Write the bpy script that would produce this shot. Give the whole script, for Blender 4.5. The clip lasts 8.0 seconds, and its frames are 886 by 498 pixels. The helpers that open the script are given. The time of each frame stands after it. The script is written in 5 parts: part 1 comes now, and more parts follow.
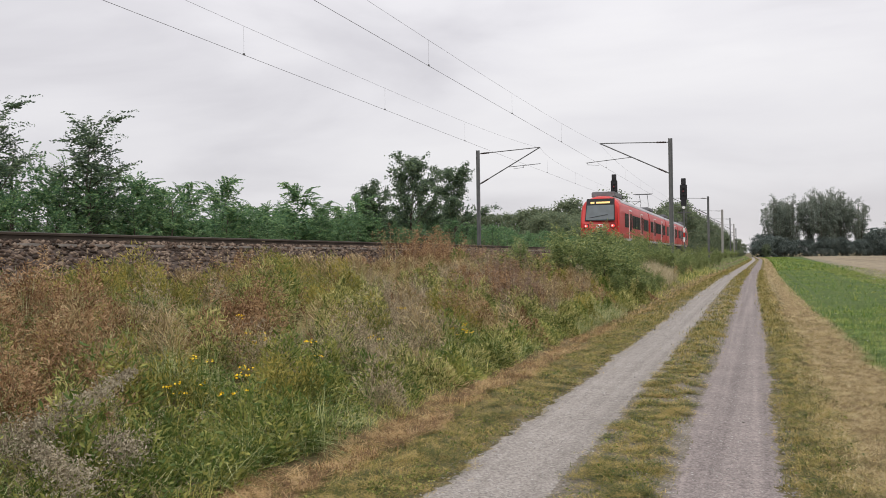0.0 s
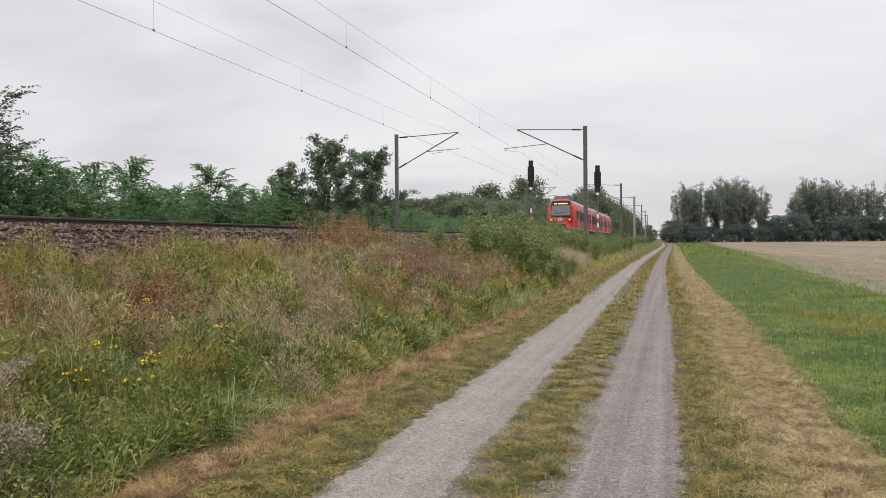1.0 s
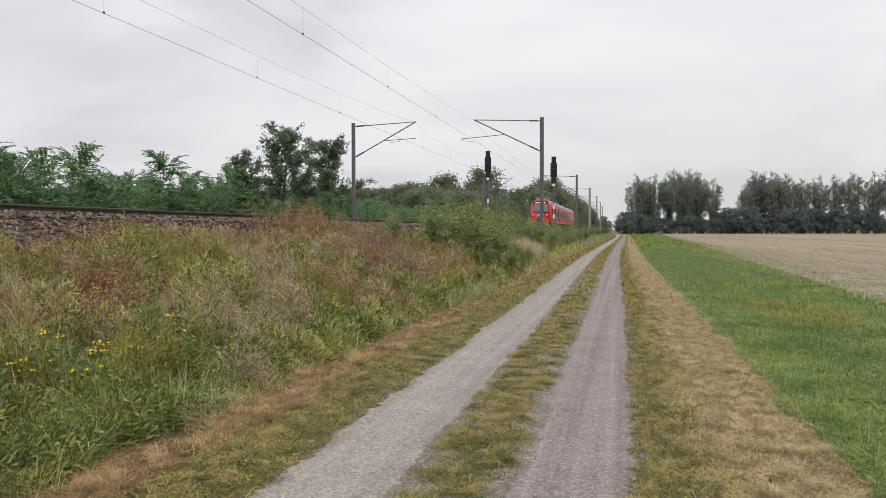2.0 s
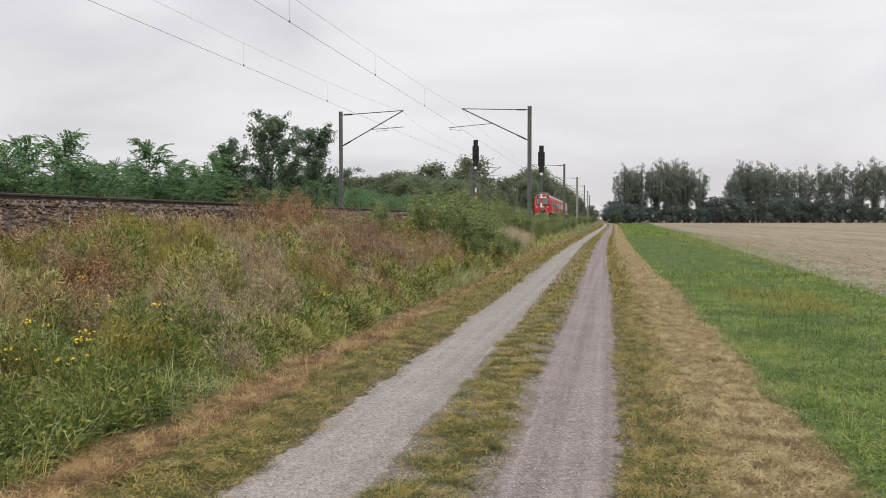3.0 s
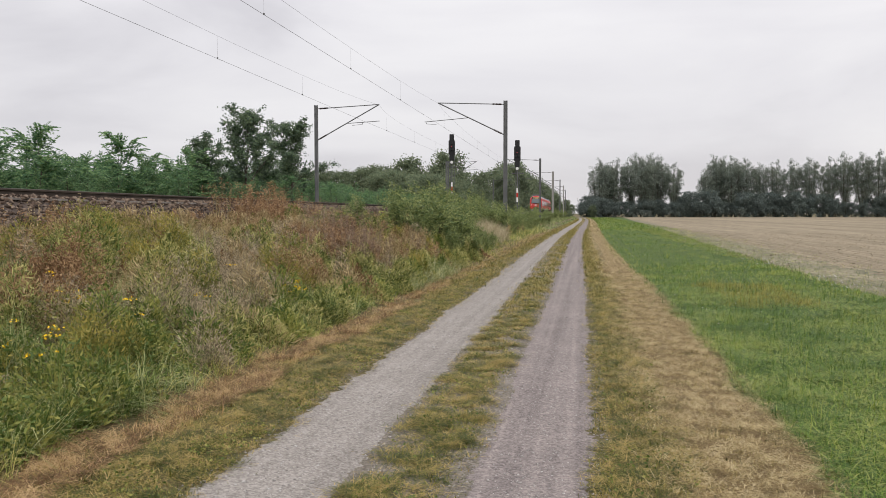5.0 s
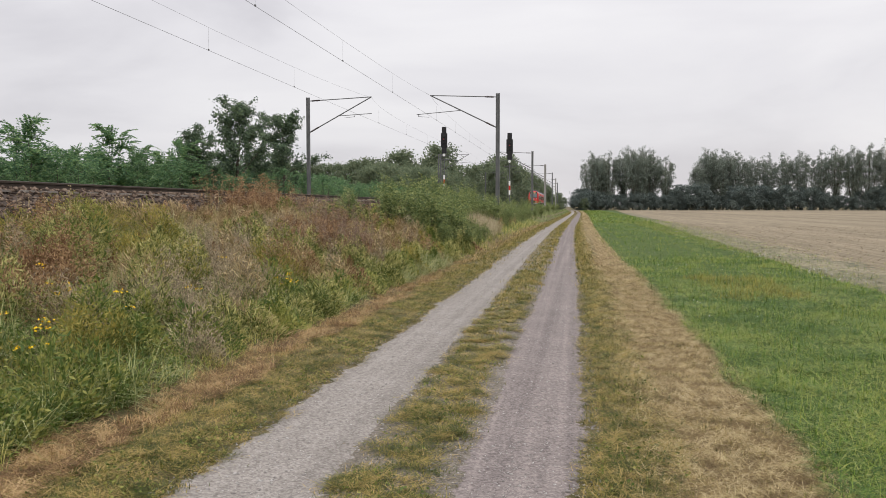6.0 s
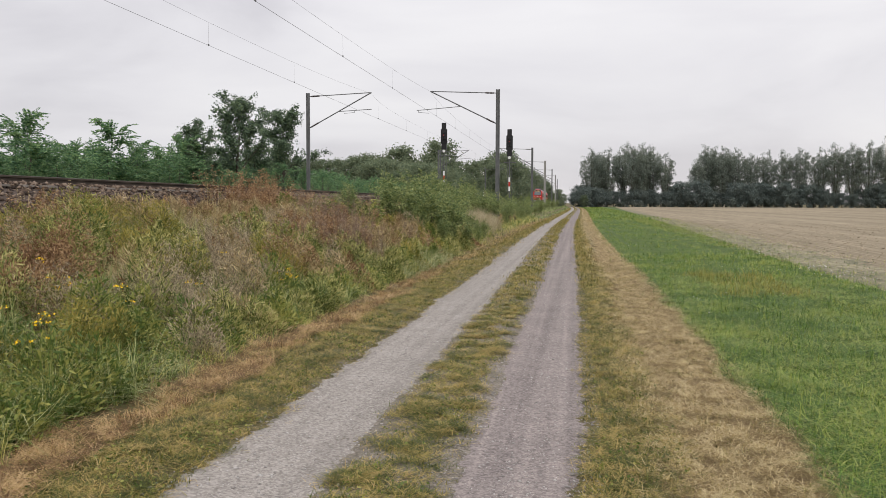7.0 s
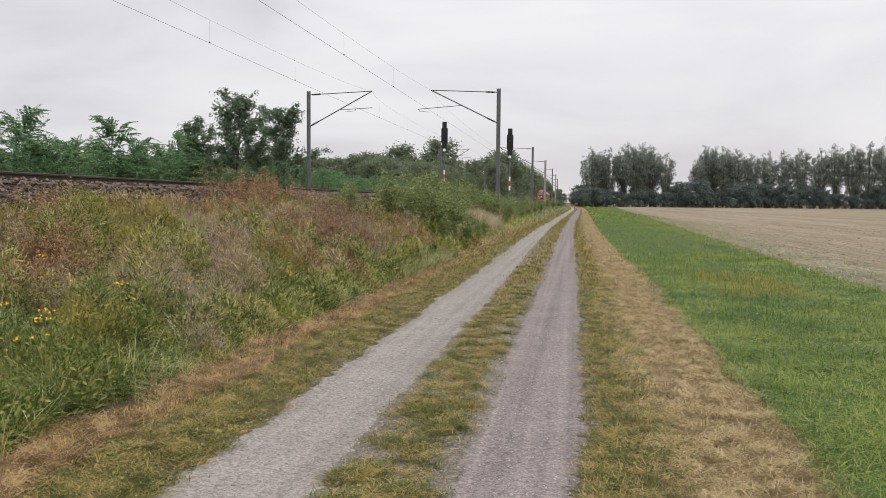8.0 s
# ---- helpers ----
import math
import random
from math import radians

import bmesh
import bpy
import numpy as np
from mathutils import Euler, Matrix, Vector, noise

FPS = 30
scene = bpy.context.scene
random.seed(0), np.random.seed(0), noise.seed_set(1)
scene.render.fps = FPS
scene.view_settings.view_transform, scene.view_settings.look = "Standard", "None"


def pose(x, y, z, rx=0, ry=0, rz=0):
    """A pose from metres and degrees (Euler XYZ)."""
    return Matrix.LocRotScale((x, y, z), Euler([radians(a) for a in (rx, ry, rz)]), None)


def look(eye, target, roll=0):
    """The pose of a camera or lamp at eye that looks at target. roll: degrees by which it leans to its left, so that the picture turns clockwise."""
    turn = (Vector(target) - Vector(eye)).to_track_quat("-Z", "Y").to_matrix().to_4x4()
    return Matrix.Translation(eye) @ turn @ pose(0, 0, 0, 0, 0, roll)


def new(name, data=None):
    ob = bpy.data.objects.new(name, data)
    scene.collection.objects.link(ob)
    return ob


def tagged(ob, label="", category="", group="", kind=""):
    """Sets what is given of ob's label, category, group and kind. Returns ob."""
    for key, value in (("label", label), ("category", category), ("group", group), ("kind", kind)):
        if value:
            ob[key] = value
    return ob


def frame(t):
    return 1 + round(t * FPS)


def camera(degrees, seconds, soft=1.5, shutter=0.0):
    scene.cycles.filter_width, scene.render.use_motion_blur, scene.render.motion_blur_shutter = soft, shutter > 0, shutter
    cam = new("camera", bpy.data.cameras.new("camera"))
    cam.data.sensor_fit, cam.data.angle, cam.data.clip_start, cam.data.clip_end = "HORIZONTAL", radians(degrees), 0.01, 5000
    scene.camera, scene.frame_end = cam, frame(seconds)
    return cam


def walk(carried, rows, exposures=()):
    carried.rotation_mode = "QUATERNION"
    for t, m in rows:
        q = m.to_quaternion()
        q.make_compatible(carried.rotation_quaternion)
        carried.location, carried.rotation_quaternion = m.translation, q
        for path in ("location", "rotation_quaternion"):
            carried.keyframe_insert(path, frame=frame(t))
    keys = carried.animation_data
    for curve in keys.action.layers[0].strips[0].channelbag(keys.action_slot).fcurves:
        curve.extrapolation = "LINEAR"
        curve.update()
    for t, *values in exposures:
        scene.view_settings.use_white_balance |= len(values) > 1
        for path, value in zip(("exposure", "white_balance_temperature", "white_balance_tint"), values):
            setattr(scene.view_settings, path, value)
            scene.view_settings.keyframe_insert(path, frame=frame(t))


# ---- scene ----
cam = camera(57.2, 8.0, soft=0.6)


def eye(x, y, z, yaw, pitch, roll):
    """A camera pose from its place, its turn to the left, its tilt up and its lean."""
    return pose(x, y, 1.6 + z, 90 + pitch, 0, yaw) @ pose(0, 0, 0, 0, 0, roll)


walk(cam, [
    (0.0, eye(-0.057, -0.032, 0.031, 21.19, 0.57, -0.75)),
    (0.5, eye(-0.032, -0.038, 0.027, 18.01, 0.02, -0.52)),
    (1.0, eye(-0.010, -0.026, 0.024, 15.48, -0.59, -0.47)),
    (1.5, eye(-0.002, -0.017, 0.021, 13.57, -0.96, -0.25)),
    (3.0, eye(-0.001, -0.016, 0.015, 11.58, -2.09, -0.08)),
    (3.5, eye(0.001, -0.009, 0.012, 11.21, -2.33, -0.10)),
    (4.0, eye(0.003, -0.009, 0.016, 10.74, -2.37, -0.05)),
    (4.5, eye(0.007, -0.006, 0.016, 10.32, -2.38, -0.05)),
    (6.0, eye(0.016, -0.002, 0.009, 9.37, -2.99, -0.02)),
    (6.5, eye(0.016, -0.006, 0.008, 9.33, -3.23, 0.05)),
    (7.0, eye(0.008, -0.002, 0.004, 9.33, -3.26, 0.17)),
    (7.5, eye(0.005, -0.003, 0.005, 9.34, -3.29, 0.34)),
    (8.0, eye(0.0, 0.0, 0.0, 9.32, -3.33, 0.47)),
])

# ---- light: a closed overcast sky and a very soft sun behind it ----
world = bpy.data.worlds.new("overcast_sky")
scene.world = world
world.use_nodes = True
wn, wl = world.node_tree.nodes, world.node_tree.links
wn.clear()


def overcast():
    out = wn.new("ShaderNodeOutputWorld")
    back = wn.new("ShaderNodeBackground")
    sky = wn.new("ShaderNodeTexSky")
    sky.sky_type, sky.sun_disc = "NISHITA", False
    sky.sun_elevation, sky.sun_rotation = radians(38), radians(20)
    dim = wn.new("ShaderNodeMix")
    dim.data_type, dim.blend_type = "RGBA", "MULTIPLY"
    dim.inputs[0].default_value = 1.0
    dim.inputs[7].default_value = (0.1, 0.1, 0.1, 1)
    wl.new(sky.outputs[0], dim.inputs[6])
    co = wn.new("ShaderNodeTexCoord")
    mp = wn.new("ShaderNodeMapping")
    mp.inputs["Scale"].default_value = (1.0, 1.0, 3.6)
    wl.new(co.outputs["Generated"], mp.inputs[0])
    big = wn.new("ShaderNodeTexNoise")
    big.inputs["Scale"].default_value, big.inputs["Detail"].default_value = 2.1, 6
    big.inputs["Roughness"].default_value = 0.5
    big.inputs["Distortion"].default_value = 0.35
    wl.new(mp.outputs[0], big.inputs[0])
    ramp = wn.new("ShaderNodeValToRGB")
    e = ramp.color_ramp.elements
    e[0].position, e[0].color = 0.36, (0.65, 0.635, 0.67, 1)
    e[1].position, e[1].color = 0.64, (0.835, 0.82, 0.84, 1)
    mid = ramp.color_ramp.elements.new(0.50)
    mid.color = (0.765, 0.75, 0.78, 1)
    wl.new(big.outputs["Fac"], ramp.inputs[0])
    mix = wn.new("ShaderNodeMix")
    mix.data_type = "RGBA"
    mix.inputs[0].default_value = 0.96
    wl.new(dim.outputs[2], mix.inputs[6])
    wl.new(ramp.outputs[0], mix.inputs[7])
    wl.new(mix.outputs[2], back.inputs[0])
    # an overcast sky is brighter towards the zenith
    sep = wn.new("ShaderNodeSeparateXYZ")
    wl.new(co.outputs["Generated"], sep.inputs[0])
    sq = wn.new("ShaderNodeMath")
    sq.operation = "POWER"
    sq.inputs[1].default_value = 2.0
    top = wn.new("ShaderNodeMath")
    top.operation = "MAXIMUM"
    top.inputs[1].default_value = 0.0
    wl.new(sep.outputs[2], top.inputs[0])
    wl.new(top.outputs[0], sq.inputs[0])
    gain = wn.new("ShaderNodeMath")
    gain.operation = "MULTIPLY_ADD"
    gain.inputs[1].default_value, gain.inputs[2].default_value = 1.5, 1.0
    wl.new(sq.outputs[0], gain.inputs[0])
    wl.new(gain.outputs[0], back.inputs[1])
    wl.new(back.outputs[0], out.inputs[0])


overcast()
sun = new("sun", bpy.data.lights.new("sun", "SUN"))
sun.data.energy, sun.data.angle, sun.data.color = 1.5, radians(40), (1.0, 0.96, 0.9)
sun.matrix_world = look((0, 0, 0), (-0.25, 0.75, -0.9))


# ---- materials ----
def ramp_mat(name, cols, scale=3.0, rough=0.85, bump=0.0, bump_scale=60.0, island=0.0, metal=0.0, detail=4.0,
             translucent=0.0, objrand=0.0, stretch=(1, 1, 1), fine=0.0, fine_scale=40.0, broad=1.0, bands=0.0, spec=0.3):
    """A surface whose colour runs through cols by noise at two scales, with variation from piece to piece and relief."""
    m = bpy.data.materials.new(name)
    m.use_nodes = True
    n, l = m.node_tree.nodes, m.node_tree.links
    b = n["Principled BSDF"]
    b.inputs["Roughness"].default_value, b.inputs["Metallic"].default_value = rough, metal
    b.inputs["Specular IOR Level"].default_value = spec
    co = n.new("ShaderNodeTexCoord")
    mp = n.new("ShaderNodeMapping")
    mp.inputs["Scale"].default_value = stretch
    l.new(co.outputs["Object"], mp.inputs[0])
    no = n.new("ShaderNodeTexNoise")
    no.inputs["Scale"].default_value, no.inputs["Detail"].default_value = scale, detail
    l.new(mp.outputs[0], no.inputs[0])
    tame = n.new("ShaderNodeMath")
    tame.operation = "MULTIPLY_ADD"
    tame.inputs[1].default_value, tame.inputs[2].default_value = broad, 0.5 - 0.5 * broad
    l.new(no.outputs["Fac"], tame.inputs[0])
    val = tame.outputs[0]

    def add(src, amount, base):
        k = n.new("ShaderNodeMath")
        k.operation = "MULTIPLY_ADD"
        k.inputs[1].default_value = amount
        k.inputs[2].default_value = -0.5 * amount
        l.new(src, k.inputs[0])
        s = n.new("ShaderNodeMath")
        s.operation = "ADD"
        l.new(base, s.inputs[0])
        l.new(k.outputs[0], s.inputs[1])
        return s.outputs[0]

    if fine:
        n2 = n.new("ShaderNodeTexNoise")
        n2.inputs["Scale"].default_value, n2.inputs["Detail"].default_value = fine_scale, 3
        l.new(mp.outputs[0], n2.inputs[0])
        val = add(n2.outputs["Fac"], fine, val)
    if bands:
        m2 = n.new("ShaderNodeMapping")
        m2.inputs["Scale"].default_value = (7.0, 0.12, 1)
        l.new(co.outputs["Object"], m2.inputs[0])
        n3 = n.new("ShaderNodeTexNoise")
        n3.inputs["Scale"].default_value, n3.inputs["Detail"].default_value = 1.0, 3
        l.new(m2.outputs[0], n3.inputs[0])
        val = add(n3.outputs["Fac"], bands, val)
    if island:
        g = n.new("ShaderNodeNewGeometry")
        val = add(g.outputs["Random Per Island"], island, val)
    if objrand:
        g = n.new("ShaderNodeObjectInfo")
        val = add(g.outputs["Random"], objrand, val)
    rp = n.new("ShaderNodeValToRGB")
    els = rp.color_ramp.elements
    while len(els) < len(cols):
        els.new(0.5)
    for i, c in enumerate(cols):
        els[i].position = 0.2 + 0.6 * i / max(1, len(cols) - 1)
        els[i].color = (*c, 1)
    l.new(val, rp.inputs[0])
    l.new(rp.outputs[0], b.inputs["Base Color"])
    if bump:
        nb = n.new("ShaderNodeTexNoise")
        nb.inputs["Scale"].default_value, nb.inputs["Detail"].default_value = bump_scale, 4
        l.new(mp.outputs[0], nb.inputs[0])
        bm = n.new("ShaderNodeBump")
        bm.inputs["Strength"].default_value, bm.inputs["Distance"].default_value = bump, 0.02
        l.new(nb.outputs["Fac"], bm.inputs["Height"])
        l.new(bm.outputs[0], b.inputs["Normal"])
    if translucent:
        tr = n.new("ShaderNodeBsdfTranslucent")
        l.new(rp.outputs[0], tr.inputs[0])
        mx = n.new("ShaderNodeMixShader")
        mx.inputs[0].default_value = translucent
        l.new(b.outputs[0], mx.inputs[1])
        l.new(tr.outputs[0], mx.inputs[2])
        l.new(mx.outputs[0], n["Material Output"].inputs[0])
    return m


def gravel_mat(name, dark, mid, light, wear):
    """Packed crushed stone: single stones of two sizes, soft patches, and paler worn lines that run along the track."""
    m = bpy.data.materials.new(name)
    m.use_nodes = True
    n, l = m.node_tree.nodes, m.node_tree.links
    b = n["Principled BSDF"]
    b.inputs["Roughness"].default_value, b.inputs["Specular IOR Level"].default_value = 0.95, 0.2
    co = n.new("ShaderNodeTexCoord")

    def noise(scale, detail, stretch=(1, 1, 1)):
        mp = n.new("ShaderNodeMapping")
        mp.inputs["Scale"].default_value = stretch
        l.new(co.outputs["Object"], mp.inputs[0])
        k = n.new("ShaderNodeTexNoise")
        k.inputs["Scale"].default_value, k.inputs["Detail"].default_value = scale, detail
        l.new(mp.outputs[0], k.inputs[0])
        return k.outputs["Fac"]

    def stones(scale):
        k = n.new("ShaderNodeTexVoronoi")
        k.inputs["Scale"].default_value = scale
        l.new(co.outputs["Object"], k.inputs["Vector"])
        g = n.new("ShaderNodeSeparateColor")
        l.new(k.outputs["Color"], g.inputs[0])
        return g.outputs[0], k.outputs["Distance"]

    small, dist = stones(75.0)
    large, dist2 = stones(28.0)
    total = None
    for src, amount in ((small, 0.42), (large, 0.12), (noise(1.6, 4), 0.30), (noise(1.0, 3, (8.0, 0.06, 1)), wear), (noise(32.0, 5), 0.40)):
        k = n.new("ShaderNodeMath")
        k.operation = "MULTIPLY_ADD"
        k.inputs[1].default_value = amount
        l.new(src, k.inputs[0])
        if total is None:
            k.inputs[2].default_value = 0.5 - 0.5 * (0.42 + 0.12 + 0.30 + wear + 0.40)
        else:
            l.new(total, k.inputs[2])
        total = k.outputs[0]
    rp = n.new("ShaderNodeValToRGB")
    els = rp.color_ramp.elements
    els.new(0.5)
    for e, p, c in zip(els, (0.18, 0.5, 0.85), (dark, mid, light)):
        e.position, e.color = p, (*c, 1)
    l.new(total, rp.inputs[0])
    l.new(rp.outputs[0], b.inputs["Base Color"])
    bm = n.new("ShaderNodeBump")
    bm.inputs["Strength"].default_value, bm.inputs["Distance"].default_value = 0.5, 0.006
    l.new(dist, bm.inputs["Height"])
    b2 = n.new("ShaderNodeBump")
    b2.inputs["Strength"].default_value, b2.inputs["Distance"].default_value = 0.35, 0.012
    l.new(dist2, b2.inputs["Height"])
    l.new(bm.outputs[0], b2.inputs["Normal"])
    l.new(b2.outputs[0], b.inputs["Normal"])
    return m


def glow_mat(name, col, strength):
    m = bpy.data.materials.new(name)
    m.use_nodes = True
    b = m.node_tree.nodes["Principled BSDF"]
    b.inputs["Base Color"].default_value = (*col, 1)
    b.inputs["Emission Color"].default_value = (*col, 1)
    b.inputs["Emission Strength"].default_value = strength
    return m


M_EARTH = ramp_mat("verge_soil", [(0.05, 0.045, 0.02), (0.11, 0.09, 0.04), (0.17, 0.14, 0.075)], 2.5, 0.95, 0.5, 50, fine=0.5)
M_GRAVEL = gravel_mat("pale_gravel", (0.135, 0.12, 0.107), (0.235, 0.213, 0.192), (0.345, 0.317, 0.288), 0.5)
M_GRAVEL2 = gravel_mat("mauve_gravel", (0.105, 0.088, 0.084), (0.187, 0.161, 0.152), (0.30, 0.258, 0.238), 0.75)
M_MIDDLE = gravel_mat("gravelly_earth", (0.08, 0.066, 0.05), (0.155, 0.135, 0.11), (0.25, 0.222, 0.19), 0.3)
M_THATCH = ramp_mat("turf_thatch", [(0.022, 0.045, 0.006), (0.05, 0.085, 0.013), (0.10, 0.125, 0.03)], 1.5, 0.95, 0.8, 60, fine=1.0, fine_scale=50)
M_STRAW = ramp_mat("matted_straw", [(0.11, 0.072, 0.03), (0.21, 0.148, 0.068), (0.33, 0.245, 0.125)], 3.0, 0.95, 1.0, 70, fine=1.4, fine_scale=60)
M_FIELD = ramp_mat("tilled_soil", [(0.135, 0.108, 0.068), (0.205, 0.166, 0.108), (0.29, 0.24, 0.162)], 0.25, 0.95, 1.0, 18, fine=1.3, fine_scale=7, stretch=(1, 0.03, 1), detail=6)
M_MARGIN = ramp_mat("margin_soil", [(0.09, 0.085, 0.05), (0.155, 0.142, 0.088), (0.25, 0.22, 0.145)], 0.8, 0.95, 1.0, 30, fine=1.5, fine_scale=8, stretch=(1, 0.3, 1), detail=6)
M_CLOD = ramp_mat("dry_clods", [(0.11, 0.085, 0.055), (0.22, 0.175, 0.115), (0.36, 0.30, 0.21)], 3.0, 0.95, island=1.2)
M_STONE = ramp_mat("road_stone", [(0.19, 0.175, 0.165), (0.27, 0.25, 0.237), (0.39, 0.37, 0.35)], 9, 0.9, 0.2, 200, island=1.0)
M_BALLAST = ramp_mat("track_ballast", [(0.03, 0.02, 0.014), (0.068, 0.045, 0.032), (0.115, 0.08, 0.058), (0.19, 0.142, 0.106)], 2.0, 0.95, 0.4, 80, island=1.0)
M_BALLAST_BED = ramp_mat("ballast_bed", [(0.03, 0.022, 0.017), (0.06, 0.043, 0.034), (0.1, 0.075, 0.06)], 9, 0.95, 1.0, 30, fine=0.6)
M_RAIL = ramp_mat("rusty_rail", [(0.035, 0.027, 0.021), (0.058, 0.045, 0.034), (0.09, 0.07, 0.052)], 3, 0.75, 0.2, 120, metal=0.2)
M_RAILTOP = ramp_mat("worn_steel", [(0.25, 0.24, 0.235), (0.36, 0.35, 0.345)], 4, 0.35, metal=0.9)
M_SLEEPER = ramp_mat("sleeper_concrete", [(0.16, 0.14, 0.12), (0.25, 0.225, 0.2)], 5, 0.9, 0.3, 60, objrand=0.5)
M_STEEL = ramp_mat("mast_steel", [(0.085, 0.088, 0.09), (0.125, 0.128, 0.13), (0.17, 0.17, 0.168)], 2.5, 0.65, 0.15, 60, metal=0.1)
M_CONC = ramp_mat("mast_concrete", [(0.24, 0.235, 0.225), (0.36, 0.35, 0.33)], 3, 0.9, 0.2, 60)
M_WIRE = ramp_mat("wire_copper", [(0.11, 0.11, 0.112), (0.16, 0.16, 0.16)], 2, 0.6, metal=0.3)
M_INSUL = ramp_mat("brown_porcelain", [(0.035, 0.026, 0.024), (0.055, 0.042, 0.038)], 8, 0.3)
M_BLACK = ramp_mat("matt_black", [(0.012, 0.012, 0.013), (0.022, 0.022, 0.024)], 6, 0.6, 0.05, 90)
M_DARK = ramp_mat("dark_underframe", [(0.018, 0.017, 0.017), (0.045, 0.042, 0.04)], 5, 0.8)
M_RED = ramp_mat("traffic_red_paint", [(0.40, 0.022, 0.02), (0.47, 0.03, 0.026), (0.52, 0.042, 0.034)], 0.8, 0.35, 0.03, 40)
M_WHITE = ramp_mat("white_paint", [(0.62, 0.62, 0.61), (0.76, 0.76, 0.75)], 2, 0.5)
M_ROOF = ramp_mat("light_grey_roof", [(0.26, 0.26, 0.27), (0.36, 0.36, 0.37), (0.44, 0.44, 0.45)], 1.2, 0.6)
M_BOX = ramp_mat("grey_roof_box", [(0.11, 0.112, 0.118), (0.19, 0.19, 0.2)], 2, 0.7)
M_SKIRT = ramp_mat("grey_skirt", [(0.3, 0.3, 0.3), (0.42, 0.42, 0.41)], 2, 0.6)
M_GLASS = ramp_mat("tinted_window", [(0.012, 0.014, 0.016), (0.03, 0.034, 0.038)], 2, 0.08)
# base colour raised to grey to carry the sky mirrored in the windscreen
M_SCREEN = ramp_mat("windscreen_sky_grey", [(0.10, 0.115, 0.12), (0.17, 0.19, 0.20)], 1.5, 0.06)
M_AMBER = glow_mat("amber_display", (0.85, 0.55, 0.2), 0.5)
M_LAMP = glow_mat("white_lamp", (1.0, 0.85, 0.82), 0.35)
M_TAIL = glow_mat("red_tail_lamp", (0.9, 0.06, 0.05), 0.6)
M_SIGRED = glow_mat("signal_red_lamp", (0.35, 0.03, 0.035), 0.1)
M_BARK = ramp_mat("bark", [(0.045, 0.036, 0.028), (0.09, 0.075, 0.06), (0.14, 0.12, 0.1)], 8, 0.95, 0.6, 40, stretch=(1, 1, 0.25))

LEAF = dict(rough=0.55, island=0.95, translucent=0.36)
BLADE = dict(rough=0.6, island=1.05, translucent=0.25, broad=1.3)
# distant leaves: extra translucency and low contrast in place of aerial haze
HAZYLEAF = dict(rough=0.9, island=0.45, translucent=0.42)
M_ROBINIA = ramp_mat("robinia_leaves", [(0.073, 0.154, 0.075), (0.134, 0.251, 0.110), (0.238, 0.355, 0.147)], 0.5, **LEAF)
M_OAK = ramp_mat("dark_leaves", [(0.068, 0.104, 0.070), (0.112, 0.165, 0.099), (0.170, 0.233, 0.125)], 0.5, **LEAF)
# haze painted into these three leaf colours: paler and greyer than the foliage
M_WOODS = ramp_mat("hazed_woodland_leaves", [(0.116, 0.160, 0.105), (0.171, 0.211, 0.127), (0.231, 0.262, 0.154)], 0.12, **HAZYLEAF)
M_POPLAR = ramp_mat("hazed_poplar_leaves", [(0.164, 0.201, 0.173), (0.211, 0.244, 0.199), (0.269, 0.299, 0.231)], 0.1, **HAZYLEAF)
M_UNDER = ramp_mat("hazed_undergrowth_leaves", [(0.118, 0.151, 0.146), (0.151, 0.185, 0.168), (0.185, 0.213, 0.185)], 0.1, **HAZYLEAF)
M_BUSH = ramp_mat("bush_leaves", [(0.106, 0.154, 0.058), (0.191, 0.247, 0.084), (0.333, 0.361, 0.139)], 0.8, **LEAF)
M_LUSH = ramp_mat("lush_grass", [(0.044, 0.107, 0.007), (0.111, 0.210, 0.018), (0.194, 0.288, 0.034), (0.322, 0.351, 0.077)], 0.55, spec=0.4, **dict(BLADE, broad=1.9, rough=0.5))
M_SHORT = ramp_mat("mown_grass", [(0.059, 0.075, 0.012), (0.157, 0.162, 0.027), (0.292, 0.250, 0.057), (0.443, 0.325, 0.119)], 5.0, **dict(BLADE, broad=2.3))
M_HAY = ramp_mat("dry_hay", [(0.135, 0.09, 0.034), (0.305, 0.222, 0.094), (0.475, 0.365, 0.172), (0.63, 0.52, 0.295)], 5.0, **dict(BLADE, broad=2.3))
M_RUSTHAY = ramp_mat("brown_cuttings", [(0.146, 0.079, 0.034), (0.336, 0.208, 0.091), (0.576, 0.409, 0.207)], 5.0, **dict(BLADE, broad=2.3))
M_TALL = ramp_mat("tall_grass", [(0.088, 0.139, 0.028), (0.202, 0.262, 0.053), (0.360, 0.376, 0.092), (0.612, 0.528, 0.191)], 3.0, **dict(BLADE, broad=2.0))
M_PALE = ramp_mat("pale_arching_grass", [(0.16, 0.21, 0.07), (0.29, 0.33, 0.13), (0.44, 0.45, 0.22), (0.56, 0.53, 0.31)], 1.5, **LEAF)
M_TAN = ramp_mat("dry_stalks", [(0.249, 0.182, 0.086), (0.453, 0.343, 0.171), (0.646, 0.517, 0.297)], 0.9, **BLADE)
M_BROWN = ramp_mat("brown_weed", [(0.144, 0.076, 0.037), (0.293, 0.171, 0.086), (0.469, 0.316, 0.171)], 2.4, broad=2.2, **LEAF)
M_MAUVE = ramp_mat("grey_seed_heads", [(0.174, 0.136, 0.090), (0.338, 0.272, 0.182), (0.550, 0.457, 0.309)], 1.5, **LEAF)
